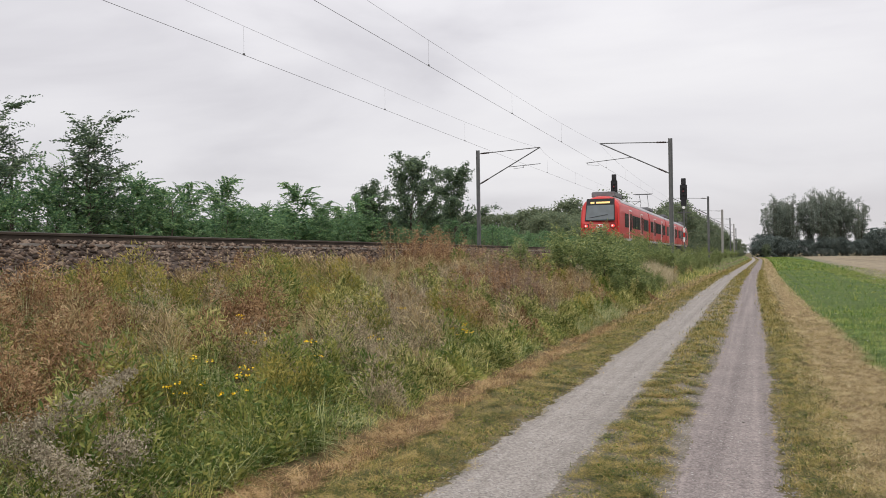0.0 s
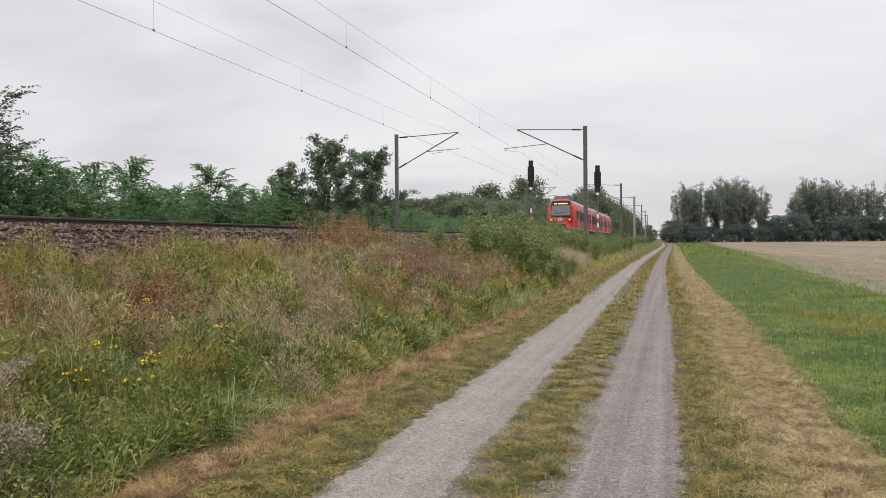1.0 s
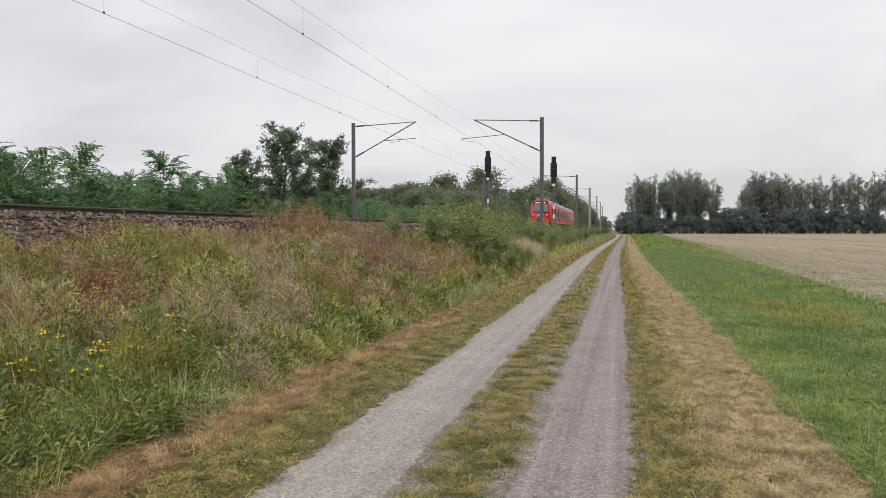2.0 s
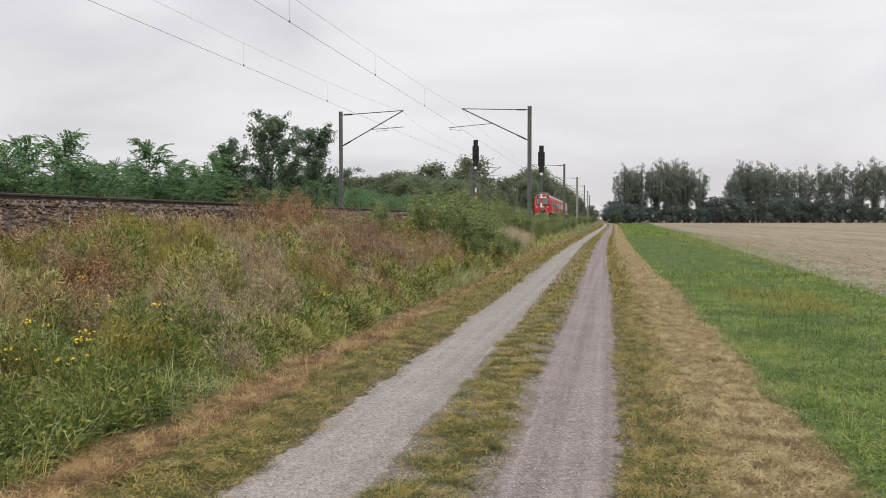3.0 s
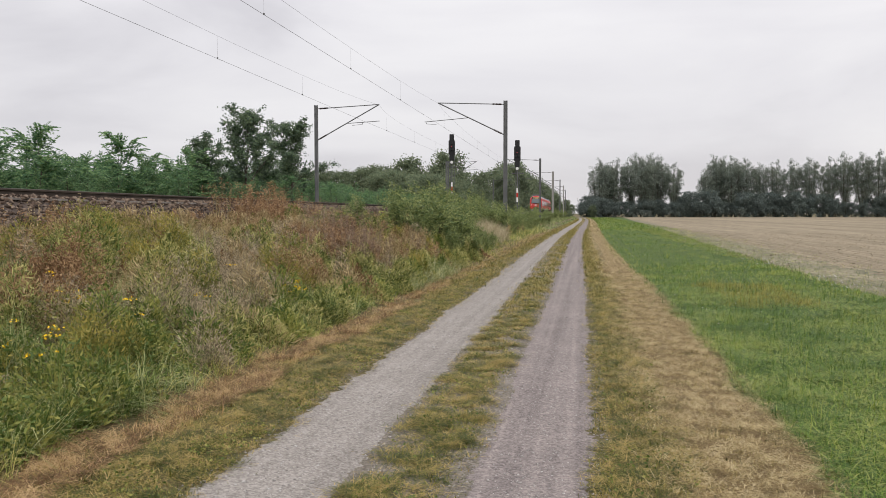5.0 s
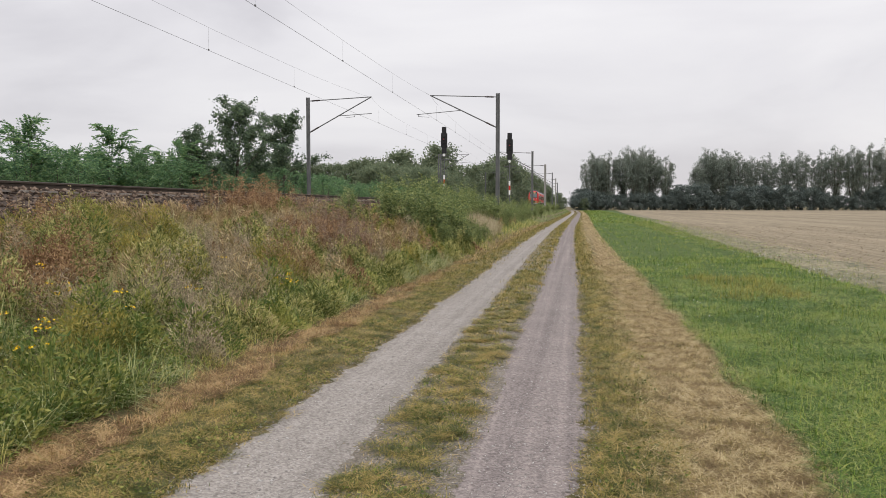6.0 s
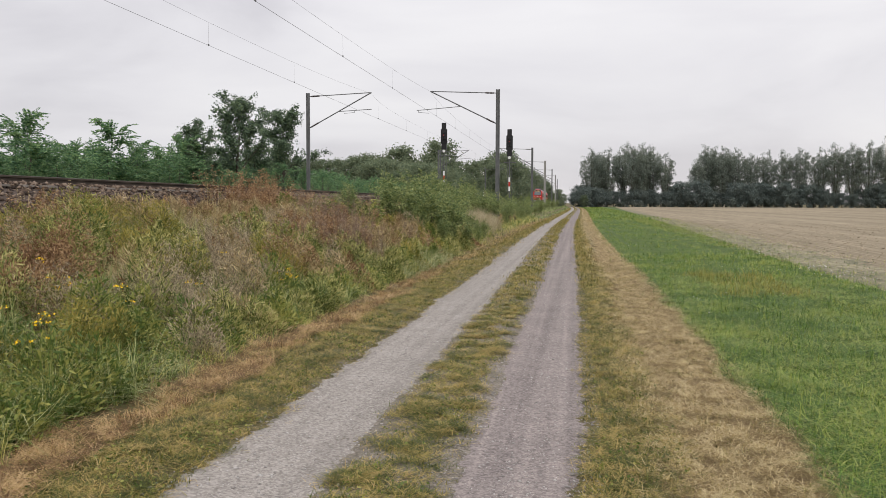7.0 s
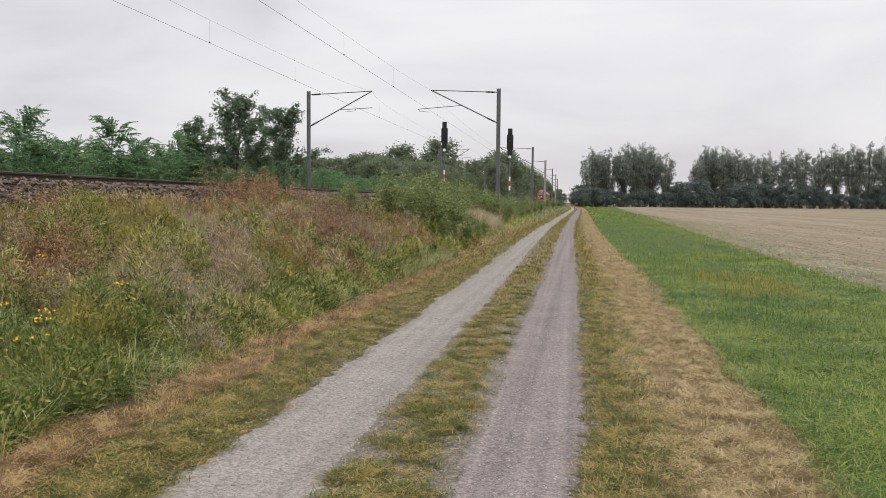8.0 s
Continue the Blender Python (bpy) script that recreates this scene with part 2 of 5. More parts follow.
M_FORB = ramp_mat("green_weed", [(0.081, 0.127, 0.028), (0.183, 0.224, 0.052), (0.351, 0.345, 0.097)], 2.4, broad=2.2, **LEAF)
M_OLIVE = ramp_mat("olive_weed", [(0.079, 0.102, 0.023), (0.197, 0.224, 0.061), (0.352, 0.358, 0.111), (0.549, 0.502, 0.210)], 2.4, broad=2.2, **LEAF)
M_YELLOWISH = ramp_mat("yellowing_weed", [(0.126, 0.138, 0.030), (0.251, 0.239, 0.056), (0.419, 0.345, 0.087)], 2.4, broad=2.2, **LEAF)
M_STALK = ramp_mat("grey_brown_stalks", [(0.117, 0.078, 0.058), (0.228, 0.158, 0.113), (0.365, 0.268, 0.196)], 1.2, **LEAF)
M_PLUME = ramp_mat("seed_plume", [(0.17, 0.14, 0.095), (0.31, 0.265, 0.185), (0.48, 0.425, 0.315)], 3.0, **LEAF)
M_TUSSOCK = ramp_mat("arching_green_grass", [(0.065, 0.113, 0.025), (0.150, 0.216, 0.051), (0.280, 0.341, 0.108), (0.495, 0.506, 0.240)], 1.6, **BLADE)
M_REED = ramp_mat("straw_reed", [(0.26, 0.21, 0.12), (0.43, 0.365, 0.225), (0.60, 0.53, 0.36)], 1.5, **LEAF)
M_FLOWER = ramp_mat("yellow_petals", [(0.65, 0.40, 0.01), (0.8, 0.55, 0.02)], 5, 0.7, island=0.5)
M_DAISY = ramp_mat("white_petals", [(0.6, 0.6, 0.55), (0.75, 0.75, 0.7)], 5, 0.7, island=0.5)


# ---- mesh helpers ----
def mesh_np(name, verts, tris, mats, smooth=False, index=None):
    """A mesh from arrays of vertices (n, 3) and triangles (m, 3)."""
    verts, tris = np.asarray(verts, np.float32), np.asarray(tris, np.int32)
    me = bpy.data.meshes.new(name)
    me.vertices.add(len(verts))
    me.vertices.foreach_set("co", verts.ravel())
    me.loops.add(tris.size)
    me.loops.foreach_set("vertex_index", tris.ravel())
    me.polygons.add(len(tris))
    me.polygons.foreach_set("loop_start", np.arange(0, tris.size, 3, dtype=np.int32))
    for m in mats:
        me.materials.append(m)
    if index is not None:
        me.polygons.foreach_set("material_index", np.asarray(index, np.int32))
    me.update(calc_edges=True)
    if smooth:
        me.polygons.foreach_set("use_smooth", np.ones(len(tris), bool))
    return me


def part(name, bm, material, parent=None, label="", smooth=False):
    """Links a bmesh as one mesh object under a thing or a part."""
    me = bpy.data.meshes.new(name)
    bm.to_mesh(me)
    bm.free()
    me.materials.append(material)
    if smooth:
        for p in me.polygons:
            p.use_smooth = True
    ob = new(name, me)
    if parent:
        ob.parent = parent
    if label:
        ob["label"] = label
    return ob


def box(bm, x0, x1, y0, y1, z0, z1, bevel=0.0):
    r = bmesh.ops.create_cube(bm, size=1, matrix=Matrix.LocRotScale(((x0 + x1) / 2, (y0 + y1) / 2, (z0 + z1) / 2), None, (x1 - x0, y1 - y0, z1 - z0)))
    if bevel:
        edges = list({e for v in r["verts"] for e in v.link_edges})
        bmesh.ops.bevel(bm, geom=edges, offset=bevel, segments=2, affect="EDGES")
    return bm


def rod(bm, a, b, r0, r1=None, seg=8):
    """A tapered round bar from a to b."""
    a, b = Vector(a), Vector(b)
    d = b - a
    m = Matrix.Translation((a + b) / 2) @ d.to_track_quat("Z", "Y").to_matrix().to_4x4()
    bmesh.ops.create_cone(bm, cap_ends=True, segments=seg, radius1=r0, radius2=r0 if r1 is None else r1, depth=d.length, matrix=m)
    return bm


def sweep(bm, profile, y0, y1):
    """Extrudes a closed outline of (x, z) along y."""
    rings = [[bm.verts.new((x, y, z)) for x, z in profile] for y in (y0, y1)]
    k = len(profile)
    for i in range(k):
        bm.faces.new((rings[0][i], rings[0][(i + 1) % k], rings[1][(i + 1) % k], rings[1][i]))
    bm.faces.new(rings[0][::-1])
    bm.faces.new(rings[1])
    bmesh.ops.recalc_face_normals(bm, faces=bm.faces)
    return bm


rng = np.random.default_rng(7)


def lump(x, y, s, seed=0.0):
    """Smooth unevenness from -1 to 1, for arrays."""
    return (np.sin(x * 1.7 / s + 1.3 * np.sin(y * 1.1 / s + seed)) + np.sin(y * 1.3 / s + 1.7 * np.sin(x * 0.9 / s - seed) + seed * 2.1)
            + 0.6 * np.sin((x + y) * 2.9 / s + seed)) / 2.6


# ---- the ground: one sheet from the field over the track to the far side of the line ----
RAIL_Z = 2.04
NEAR_X, FAR_X = -10.45, -14.6
LINE_TURN = 0.5


def drift(y):
    """The railway leans half a degree away from the farm track; the shift at y of what is given at y = 53."""
    return -math.tan(radians(LINE_TURN)) * (np.asarray(y, float) - 53)


PROFILE_X = [-4000, -60, -26, -19, -17.2, -16.2, -8.7, -8.05, -7.4, -6.0, -4.8, -3.9, -3.4, -2.2, -1.4, -0.6, 0.1, 1.4, 5.6, 4000]
PROFILE_Z = [0.0, 0.0, 0.3, 0.7, 1.2, 1.55, 1.55, 1.32, 1.18, 0.82, 0.42, 0.10, 0.02, 0.0, 0.0, 0.0, 0.0, 0.0, 0.0, 0.0]


def ground_z(x, y):
    x, y = np.asarray(x, float), np.asarray(y, float)
    z = np.interp(x, PROFILE_X, PROFILE_Z)
    slope = np.clip((-3.4 - x) / 1.0, 0, 1) * np.clip((x + 8.4) / 0.8, 0, 1)
    z = z + slope * (0.13 * lump(x, y, 1.3, 0.4) + 0.05 * lump(x, y, 0.5, 2.0))
    strip = np.clip((x + 3.5) / 0.3, 0, 1) * np.clip((6 - x) / 0.5, 0, 1)
    z = z + strip * 0.012 * lump(x, y, 0.7, 1.0)
    crown = np.exp(-((x + 1.0) / 0.35) ** 2) + np.exp(-((x + 2.6) / 0.35) ** 2) + np.exp(-((x - 0.4) / 0.3) ** 2)
    return z + 0.035 * crown


def axis(stops):
    """Grid lines from (from, to, step) stretches."""
    v = [np.arange(a, b, s) for a, b, s in stops]
    return np.unique(np.concatenate(v + [[stops[-1][1]]]).round(4))


def sheet(name, xs, ys, zf, mats, dz=0.0):
    gx, gy = np.meshgrid(xs, ys)
    v = np.stack([gx, gy, zf(gx, gy) + dz], -1).reshape(-1, 3)
    w = len(xs)
    i = (np.arange(len(ys) - 1)[:, None] * w + np.arange(w - 1)).ravel()
    t = np.concatenate([np.stack([i, i + 1, i + w + 1], -1), np.stack([i, i + w + 1, i + w], -1)])
    return new(name, mesh_np(name, v, t, mats, True))


ground = sheet("ground", axis([(-4000, -100, 650), (-100, -26, 12), (-26, -9, 0.8), (-9, -3.2, 0.25), (-3.2, 2.0, 0.15), (2.0, 8, 0.3), (8, 100, 15), (100, 4000, 650)]),
               axis([(-4000, -200, 760), (-200, -20, 30), (-20, 2, 0.5), (2, 40, 0.3), (40, 120, 2.0), (120, 600, 20), (600, 4000, 680)]), ground_z, [M_EARTH])
tagged(ground, "brown earth under grass and weeds beside a farm track", "ground", kind="structure")


def bend(y):
    """The farm track's slow drift to the side, far ahead."""
    return np.interp(np.asarray(y, float), [15, 28, 42, 58, 75, 95, 120, 155, 195, 240, 330], [0.0, -0.10, -0.18, -0.16, -0.05, 0.12, 0.32, 0.58, 0.75, 0.6, -0.5])


def follow_track(ob, limit):
    """Shifts a strip's vertices left of limit with the bends of the farm track."""
    v = np.empty(len(ob.data.vertices) * 3, np.float32)
    ob.data.vertices.foreach_get("co", v)
    v = v.reshape(-1, 3)
    v[:, 0] += bend(v[:, 1]) * (v[:, 0] < limit)
    ob.data.vertices.foreach_set("co", v.ravel())


def rut(name, x0, x1, mat, label, seed):
    """One worn wheel track of the farm road, with ragged edges."""
    ys = axis([(-30, 2, 1.0), (2, 30, 0.05), (30, 90, 0.4), (90, 330, 6)])
    us = np.linspace(0, 1, 9)
    u, y = np.meshgrid(us, ys)
    rag = lambda s: 0.05 * lump(y, 0 * y + s, 1.4, s) + 0.03 * lump(y, 0 * y, 0.37, s + 1) + 0.02 * lump(y, 0 * y, 0.11, s + 3)
    fray = np.random.default_rng(int(seed)).normal(0, 0.022, (len(ys), 2))
    x = x0 + (rag(seed) + fray[:, :1]) * (1 - u) + (x1 - x0 + rag(seed + 5) + fray[:, 1:]) * u + bend(y)
    z = ground_z(x, y) + 0.016 - 0.008 * np.sin(np.pi * u) - 0.03 * (np.abs(2 * u - 1) > 0.99)
    v = np.stack([x, y, z], -1).reshape(-1, 3)
    w = len(us)
    i = (np.arange(len(ys) - 1)[:, None] * w + np.arange(w - 1)).ravel()
    t = np.concatenate([np.stack([i, i + 1, i + w + 1], -1), np.stack([i, i + w + 1, i + w], -1)])
    ob = new(name, mesh_np(name, v, t, [mat], True))
    return tagged(ob, label, "farm track", kind="structure")


rut("road_1", -2.25, -1.30, M_GRAVEL, "pale grey gravel wheel track of a farm road", 1.0)
rut("road_2", -0.73, 0.11, M_GRAVEL2, "mauve grey gravel wheel track of a farm road", 2.0)

middle = sheet("pavement_middle", np.array([-1.48, -1.40, -1.2, -1.0, -0.8, -0.64, -0.56]), axis([(-30, 2, 2), (2, 60, 0.3), (60, 330, 5)]),
               lambda x, y: ground_z(x, y) + 0.007 - 0.02 * ((x < -1.45) | (x > -0.6)), [M_MIDDLE])
follow_track(middle, 0)
tagged(middle, "gravelly earth between the two wheel tracks", "farm track", kind="structure")
turf = sheet("turf", np.concatenate([[1.36, 1.44], np.arange(1.7, 6.3, 0.3)]), axis([(-30, 2, 0.5), (2, 30, 0.2), (30, 60, 0.5), (60, 340, 5)]),
             lambda x, y: ground_z(x, y) + 0.02 - 0.02 * (x < 1.4), [M_THATCH])
tv = np.empty(len(turf.data.vertices) * 3, np.float32)
turf.data.vertices.foreach_get("co", tv)
tv = tv.reshape(-1, 3)
tv[:, 0] += (0.06 + 0.10 * lump(tv[:, 1], 0 * tv[:, 1], 0.8, 1.0)) * (tv[:, 0] < 1.6)
tv[:, 0] += np.clip(tv[:, 1] - 15, 0, None) * 0.03 * (tv[:, 0] > 5.6)
turf.data.vertices.foreach_set("co", tv.ravel())
follow_track(turf, 1.65)
tagged(turf, "dark green mossy turf under the grass strip", "turf", kind="structure")
straw = sheet("straw_mat", np.array([0.42, 0.52, 0.8, 1.1, 1.4, 1.7]), axis([(-30, 2, 4), (2, 60, 0.3), (60, 340, 5)]),
              lambda x, y: ground_z(x, y) + 0.008 - 0.02 * ((x < 0.45) | (x > 1.65)), [M_STRAW])
follow_track(straw, 3)
tagged(straw, "matted straw coloured stubble beside the farm track", "stubble", kind="structure")

field = sheet("field", np.concatenate([[5.3, 5.45], axis([(6, 40, 1.5), (40, 400, 40)])]), axis([(-60, 8, 8), (8, 60, 0.8), (60, 345, 15)]),
              lambda x, y: ground_z(x, y) + 0.016 + 0.02 * (x > 5.9) + 0.0 * y - 0.03 * (x < 5.4), [M_FIELD])
fv = np.empty(len(field.data.vertices) * 3, np.float32)
field.data.vertices.foreach_get("co", fv)
fv = fv.reshape(-1, 3)
fv[:, 0] += 0.15 * lump(fv[:, 1], 0 * fv[:, 1], 1.5, 0.7) * (fv[:, 0] < 5.8) + np.clip(fv[:, 1] - 15, 0, None) * 0.03 * np.clip((40 - fv[:, 0]) / 34.5, 0, 1)
field.data.vertices.foreach_set("co", fv.ravel())
MARGIN_Y = axis([(-30, 8, 2), (8, 60, 0.25), (60, 200, 4)])
margin_u, margin_y = np.meshgrid(np.linspace(0, 1, 7), MARGIN_Y)
margin_r = np.random.default_rng(77).normal(0, 0.3, len(MARGIN_Y))[:, None]
margin_x = 5.2 + np.clip(margin_y - 15, 0, None) * 0.03 + margin_u * (2.3 + 0.5 * lump(margin_y, 0 * margin_y, 1.1, 2.0) + margin_r)
margin_v = np.stack([margin_x, margin_y, ground_z(margin_x, margin_y) + 0.043 - 0.014 * (margin_u > 0.99) - 0.09 * (margin_u < 0.01)], -1).reshape(-1, 3)
margin_i = (np.arange(len(MARGIN_Y) - 1)[:, None] * 7 + np.arange(6)).ravel()
margin = new("field_margin", mesh_np("field_margin", margin_v, np.concatenate([np.stack([margin_i, margin_i + 1, margin_i + 8], -1), np.stack([margin_i, margin_i + 8, margin_i + 7], -1)]), [M_MARGIN], True))
tagged(margin, "grey brown damp earth margin of the field", "field margin", kind="structure")
tagged(field, "bare harrowed tan field beside the grass strip", "field", kind="structure")

# ballast bed of both tracks
BED = [(-16.6, 1.45), (-15.7, 1.85), (-9.35, 1.85), (-8.95, 1.80), (-8.05, 1.34), (-8.05, 1.15), (-16.6, 1.15)]
bed = part("ballast_bed", sweep(bmesh.new(), BED, -120, 600), M_BALLAST_BED)
bed.matrix_world = pose(-0.15 + 53 * math.tan(radians(LINE_TURN)), 0, 0, 0, 0, LINE_TURN)
tagged(bed, "bed of brown crushed stone under two railway tracks", "ballast", kind="structure")


# ---- the railway ----
def rail_outline(cx):
    z = RAIL_Z - 0.16
    half = [(0.07, 0), (0.07, 0.012), (0.012, 0.028), (0.010, 0.115), (0.035, 0.125), (0.036, 0.152), (0.028, 0.16)]
    return [(cx + x, z + h) for x, h in half] + [(cx - x, z + h) for x, h in half[::-1]]


def railway_track(axis_x, label):
    base = tagged(new("railway_track"), label, "railway track", "railway tracks")
    base.matrix_world = pose(axis_x + float(drift(0)), 0, RAIL_Z, 0, 0, LINE_TURN)
    for s in (-0.7525, 0.7525):
        bm = sweep(bmesh.new(), [(x, z - RAIL_Z) for x, z in rail_outline(s)], -100, 560)
        r = part("rail", bm, M_RAIL, base, "rusty brown steel rail")
        bm = box(bmesh.new(), s - 0.024, s + 0.024, -100, 560, 0.001, 0.004)
        part("running_surface", bm, M_RAILTOP, r, "polished grey running surface")
    bm = bmesh.new()
    sweep(bm, [(-1.3, -0.20), (1.3, -0.20), (1.3, -0.165), (0.9, -0.15), (0.5, -0.165), (-0.5, -0.165), (-0.9, -0.15), (-1.3, -0.165)], -0.13, 0.13)
    first = part("sleeper", bm, M_SLEEPER, base)
    first.location = (0, -6, 0)
    for i in range(1, 130):
        o = first.copy()
        scene.collection.objects.link(o)
        o.location = (0, -6 + 0.6 * i, 0)
    return base


railway_track(NEAR_X, "rusty railway track on brown ballast, nearer the farm road")
railway_track(FAR_X, "rusty railway track on brown ballast, beside the hedge")


def ballast_stones():
    n = 42000
    y = rng.uniform(2, 75, n) ** 1.0
    u = rng.uniform(0, 1, n)
    x = -9.7 + 1.9 * u
    z = np.interp(x, [-9.7, -9.2, -8.95, -8.05, -7.8], [1.90, 1.90, 1.80, 1.34, 1.26]) + rng.uniform(-0.015, 0.012, n)
    size = rng.uniform(0.025, 0.055, n) * np.where(y > 35, 1.4, 1)
    x = x - 0.15 + drift(y)
    return rocks("ballast_stones", np.stack([x, y, z], -1), size, M_BALLAST, 0.75)


def rocks(name, p, size, mat, flat=0.7):
    """Many crushed stones: squashed, turned, jittered octahedra in one mesh."""
    n = len(p)
    o = np.array([[1, 0, 0], [0, 1, 0], [-1, 0, 0], [0, -1, 0], [0, 0, 1], [0, 0, -1]], float)
    f = np.array([[0, 1, 4], [1, 2, 4], [2, 3, 4], [3, 0, 4], [1, 0, 5], [2, 1, 5], [3, 2, 5], [0, 3, 5]])
    v = o[None] + rng.normal(0, 0.28, (n, 6, 3))
    v *= size[:, None, None] * np.array([1, 1, flat])
    a = rng.uniform(0, 6.28, n)
    c, s = np.cos(a)[:, None], np.sin(a)[:, None]
    v = np.stack([v[..., 0] * c - v[..., 1] * s, v[..., 0] * s + v[..., 1] * c, v[..., 2]], -1) + p[:, None]
    t = f[None] + 6 * np.arange(n)[:, None, None]
    return new(name, mesh_np(name, v.reshape(-1, 3), t.reshape(-1, 3), [mat]))


tagged(ballast_stones(), "brown crushed track ballast on the shoulder below the rail", "ballast stones", kind="stuff")


# ---- overhead line ----
def mast(x, y, top, side, reach, label, mat=M_STEEL, half=0.09, arm=True, base_z=None):
    """A catenary mast with a cantilever that points to the track (side +1: to +x)."""
    z0 = float(ground_z(x, y)) - 0.3 if base_z is None else base_z
    m = tagged(new("catenary_mast"), label, "catenary mast", "overhead line masts")
    m.location = (x, y, z0)
    h = top - z0
    bm = bmesh.new()
    w = half
    for sx in (-1, 1):
        box(bm, sx * w - 0.02, sx * w + 0.02, -w, w, 0.5, h, 0.006)
    box(bm, -w + 0.021, w - 0.021, -0.03, 0.03, 0.5, h - 0.01)
    part("pole", bm, mat, m)
    part("footing", box(bmesh.new(), -0.3, 0.3, -0.3, 0.3, 0, 0.36, 0.03), M_CONC, m, "concrete footing")
    if not arm:
        return m
    zt, zb, tip = h - 0.24, h - (2.2 if side < 0 else 2.35), (side * reach, 0, h - 0.05)
    bm = bmesh.new()
    rod(bm, (side * w, 0, zt), tip, 0.03)
    part("top_tube", bm, M_STEEL, m)
    part("diagonal_tube", rod(bmesh.new(), (side * w, 0, zb), tip, 0.038), M_STEEL, m)
    for a in ((side * w, 0, zt), (side * w, 0, zb)):
        a = Vector(a)
        d = (Vector(tip) - a).normalized()
        bm = bmesh.new()
        rod(bm, a + d * 0.15, a + d * 0.75, 0.045)
        for k in range(6):
            rod(bm, a + d * (0.2 + k * 0.09), a + d * (0.23 + k * 0.09), 0.062, seg=10)
        part("insulator", bm, M_INSUL, m, "dark ribbed insulator")
    k = 0.53
    root = Vector((side * w, 0, zb)).lerp(Vector(tip), k)
    end = Vector((root.x + side * 2.95, 0, root.z - 0.22))
    if side > 0:
        root, end = Vector((side * w, 0, zb)).lerp(Vector(tip), 0.47), None
        end = Vector((root.x + 2.3, 0, root.z + 0.12))
    part("registration_tube", rod(bmesh.new(), root, end, 0.022), M_STEEL, m)
    hold = root.lerp(end, 0.97 if side < 0 else 0.5)
    bm = rod(bmesh.new(), hold, (hold.x + side * -0.05, 0, hold.z - 0.14), 0.014)
    rod(bm, (hold.x, 0, hold.z - 0.13), (hold.x - side * 0.75, 0, hold.z - 0.2), 0.012)
    part("steady_arm", bm, M_STEEL, m)
    return m


MAST_Y = 53.0
TOP = 8.95
mast(-5.12, MAST_Y, TOP, -1, 4.45, "grey steel catenary mast with cantilever over the nearer track", half=0.105)
mast(-17.95, MAST_Y, TOP, 1, 4.4, "grey steel catenary mast standing at the hedge")
mast(-5.12, MAST_Y - 65, TOP, -1, 4.45, "grey steel catenary mast with cantilever over the nearer track", half=0.105)
mast(-17.95, MAST_Y - 65, TOP, 1, 4.4, "grey steel catenary mast standing at the hedge")
for y, x, top, mt, hw in ((106, -5.75, 8.75, M_STEEL, 0.11), (142, -5.5, 8.9, M_CONC, 0.16), (179, -5.4, 9.0, M_STEEL, 0.09), (208, -5.4, 8.7, M_CONC, 0.12), (227, -5.4, 8.2, M_STEEL, 0.09)):
    mast(x, y, top, -1, 4.3, "grey catenary mast far along the line", mt, hw)
for y, x, top in ((112, -18.8, 8.9), (172, -19.2, 8.9), (240, -19.6, 9.2)):
    mast(x, y, top, 1, 4.0, "grey catenary mast far along the line, before dark trees")


def wire(name, pts, r, label):
    """A thin round wire along a list of points."""
    bm = bmesh.new()
    rings = []
    for i, p in enumerate(pts):
        rings.append([bm.verts.new((p[0] + r * math.cos(a), p[1], p[2] + r * math.sin(a))) for a in (0.5, 1.76, 3.01, 4.27, 5.53)])
    for a, b in zip(rings, rings[1:]):
        for i in range(5):
            bm.faces.new((a[i], a[(i + 1) % 5], b[(i + 1) % 5], b[i]))
    return tagged(part(name, bm, M_WIRE), label, "overhead wire", "overhead wires")


def catenary(stops, contact_z, sag, lead, gap):
    """One track's contact wire, messenger wire and droppers; stops: (y, contact x, messenger x, messenger z)."""
    cp, mp = [], []
    drops = []
    for a, b in zip(stops, stops[1:]):
        n = 24
        for i in range(n):
            u = i / n
            y = a[0] + (b[0] - a[0]) * u
            cx = a[1] + (b[1] - a[1]) * u
            w = math.exp(-u * 9) * (a[2] - a[1]) + math.exp(-(1 - u) * 9) * (b[2] - b[1])
            z = a[3] + (b[3] - a[3]) * u - sag * u * (1 - u)
            cx += min(0.0, float(drift(y)))
            cp.append((cx, y, contact_z))
            mp.append((cx + w, y, z))
        span = b[0] - a[0]
        for j in range(int((span - lead - 2) / gap) + 1):
            y = b[0] - lead - gap * j
            u = (y - a[0]) / span
            cx = a[1] + (b[1] - a[1]) * u + min(0.0, float(drift(y)))
            drops.append((cx, y, a[3] + (b[3] - a[3]) * u - sag * u * (1 - u)))
    cp.append((stops[-1][1], stops[-1][0], contact_z))
    mp.append((stops[-1][2], stops[-1][0], stops[-1][3]))
    c = wire("contact_wire", cp, 0.0065, "dark contact wire over the railway track")
    m = wire("messenger_wire", mp, 0.0042, "thin dark messenger wire above the contact wire")
    for x, y, z in drops:
        part("dropper", rod(bmesh.new(), (x, y, contact_z), (x, y, z), 0.0028, seg=5), M_WIRE, m)
        bm = box(bmesh.new(), x - 0.015, x + 0.015, y - 0.04, y + 0.04, contact_z - 0.01, contact_z + 0.05)
        part("clamp", bm, M_WIRE, c)


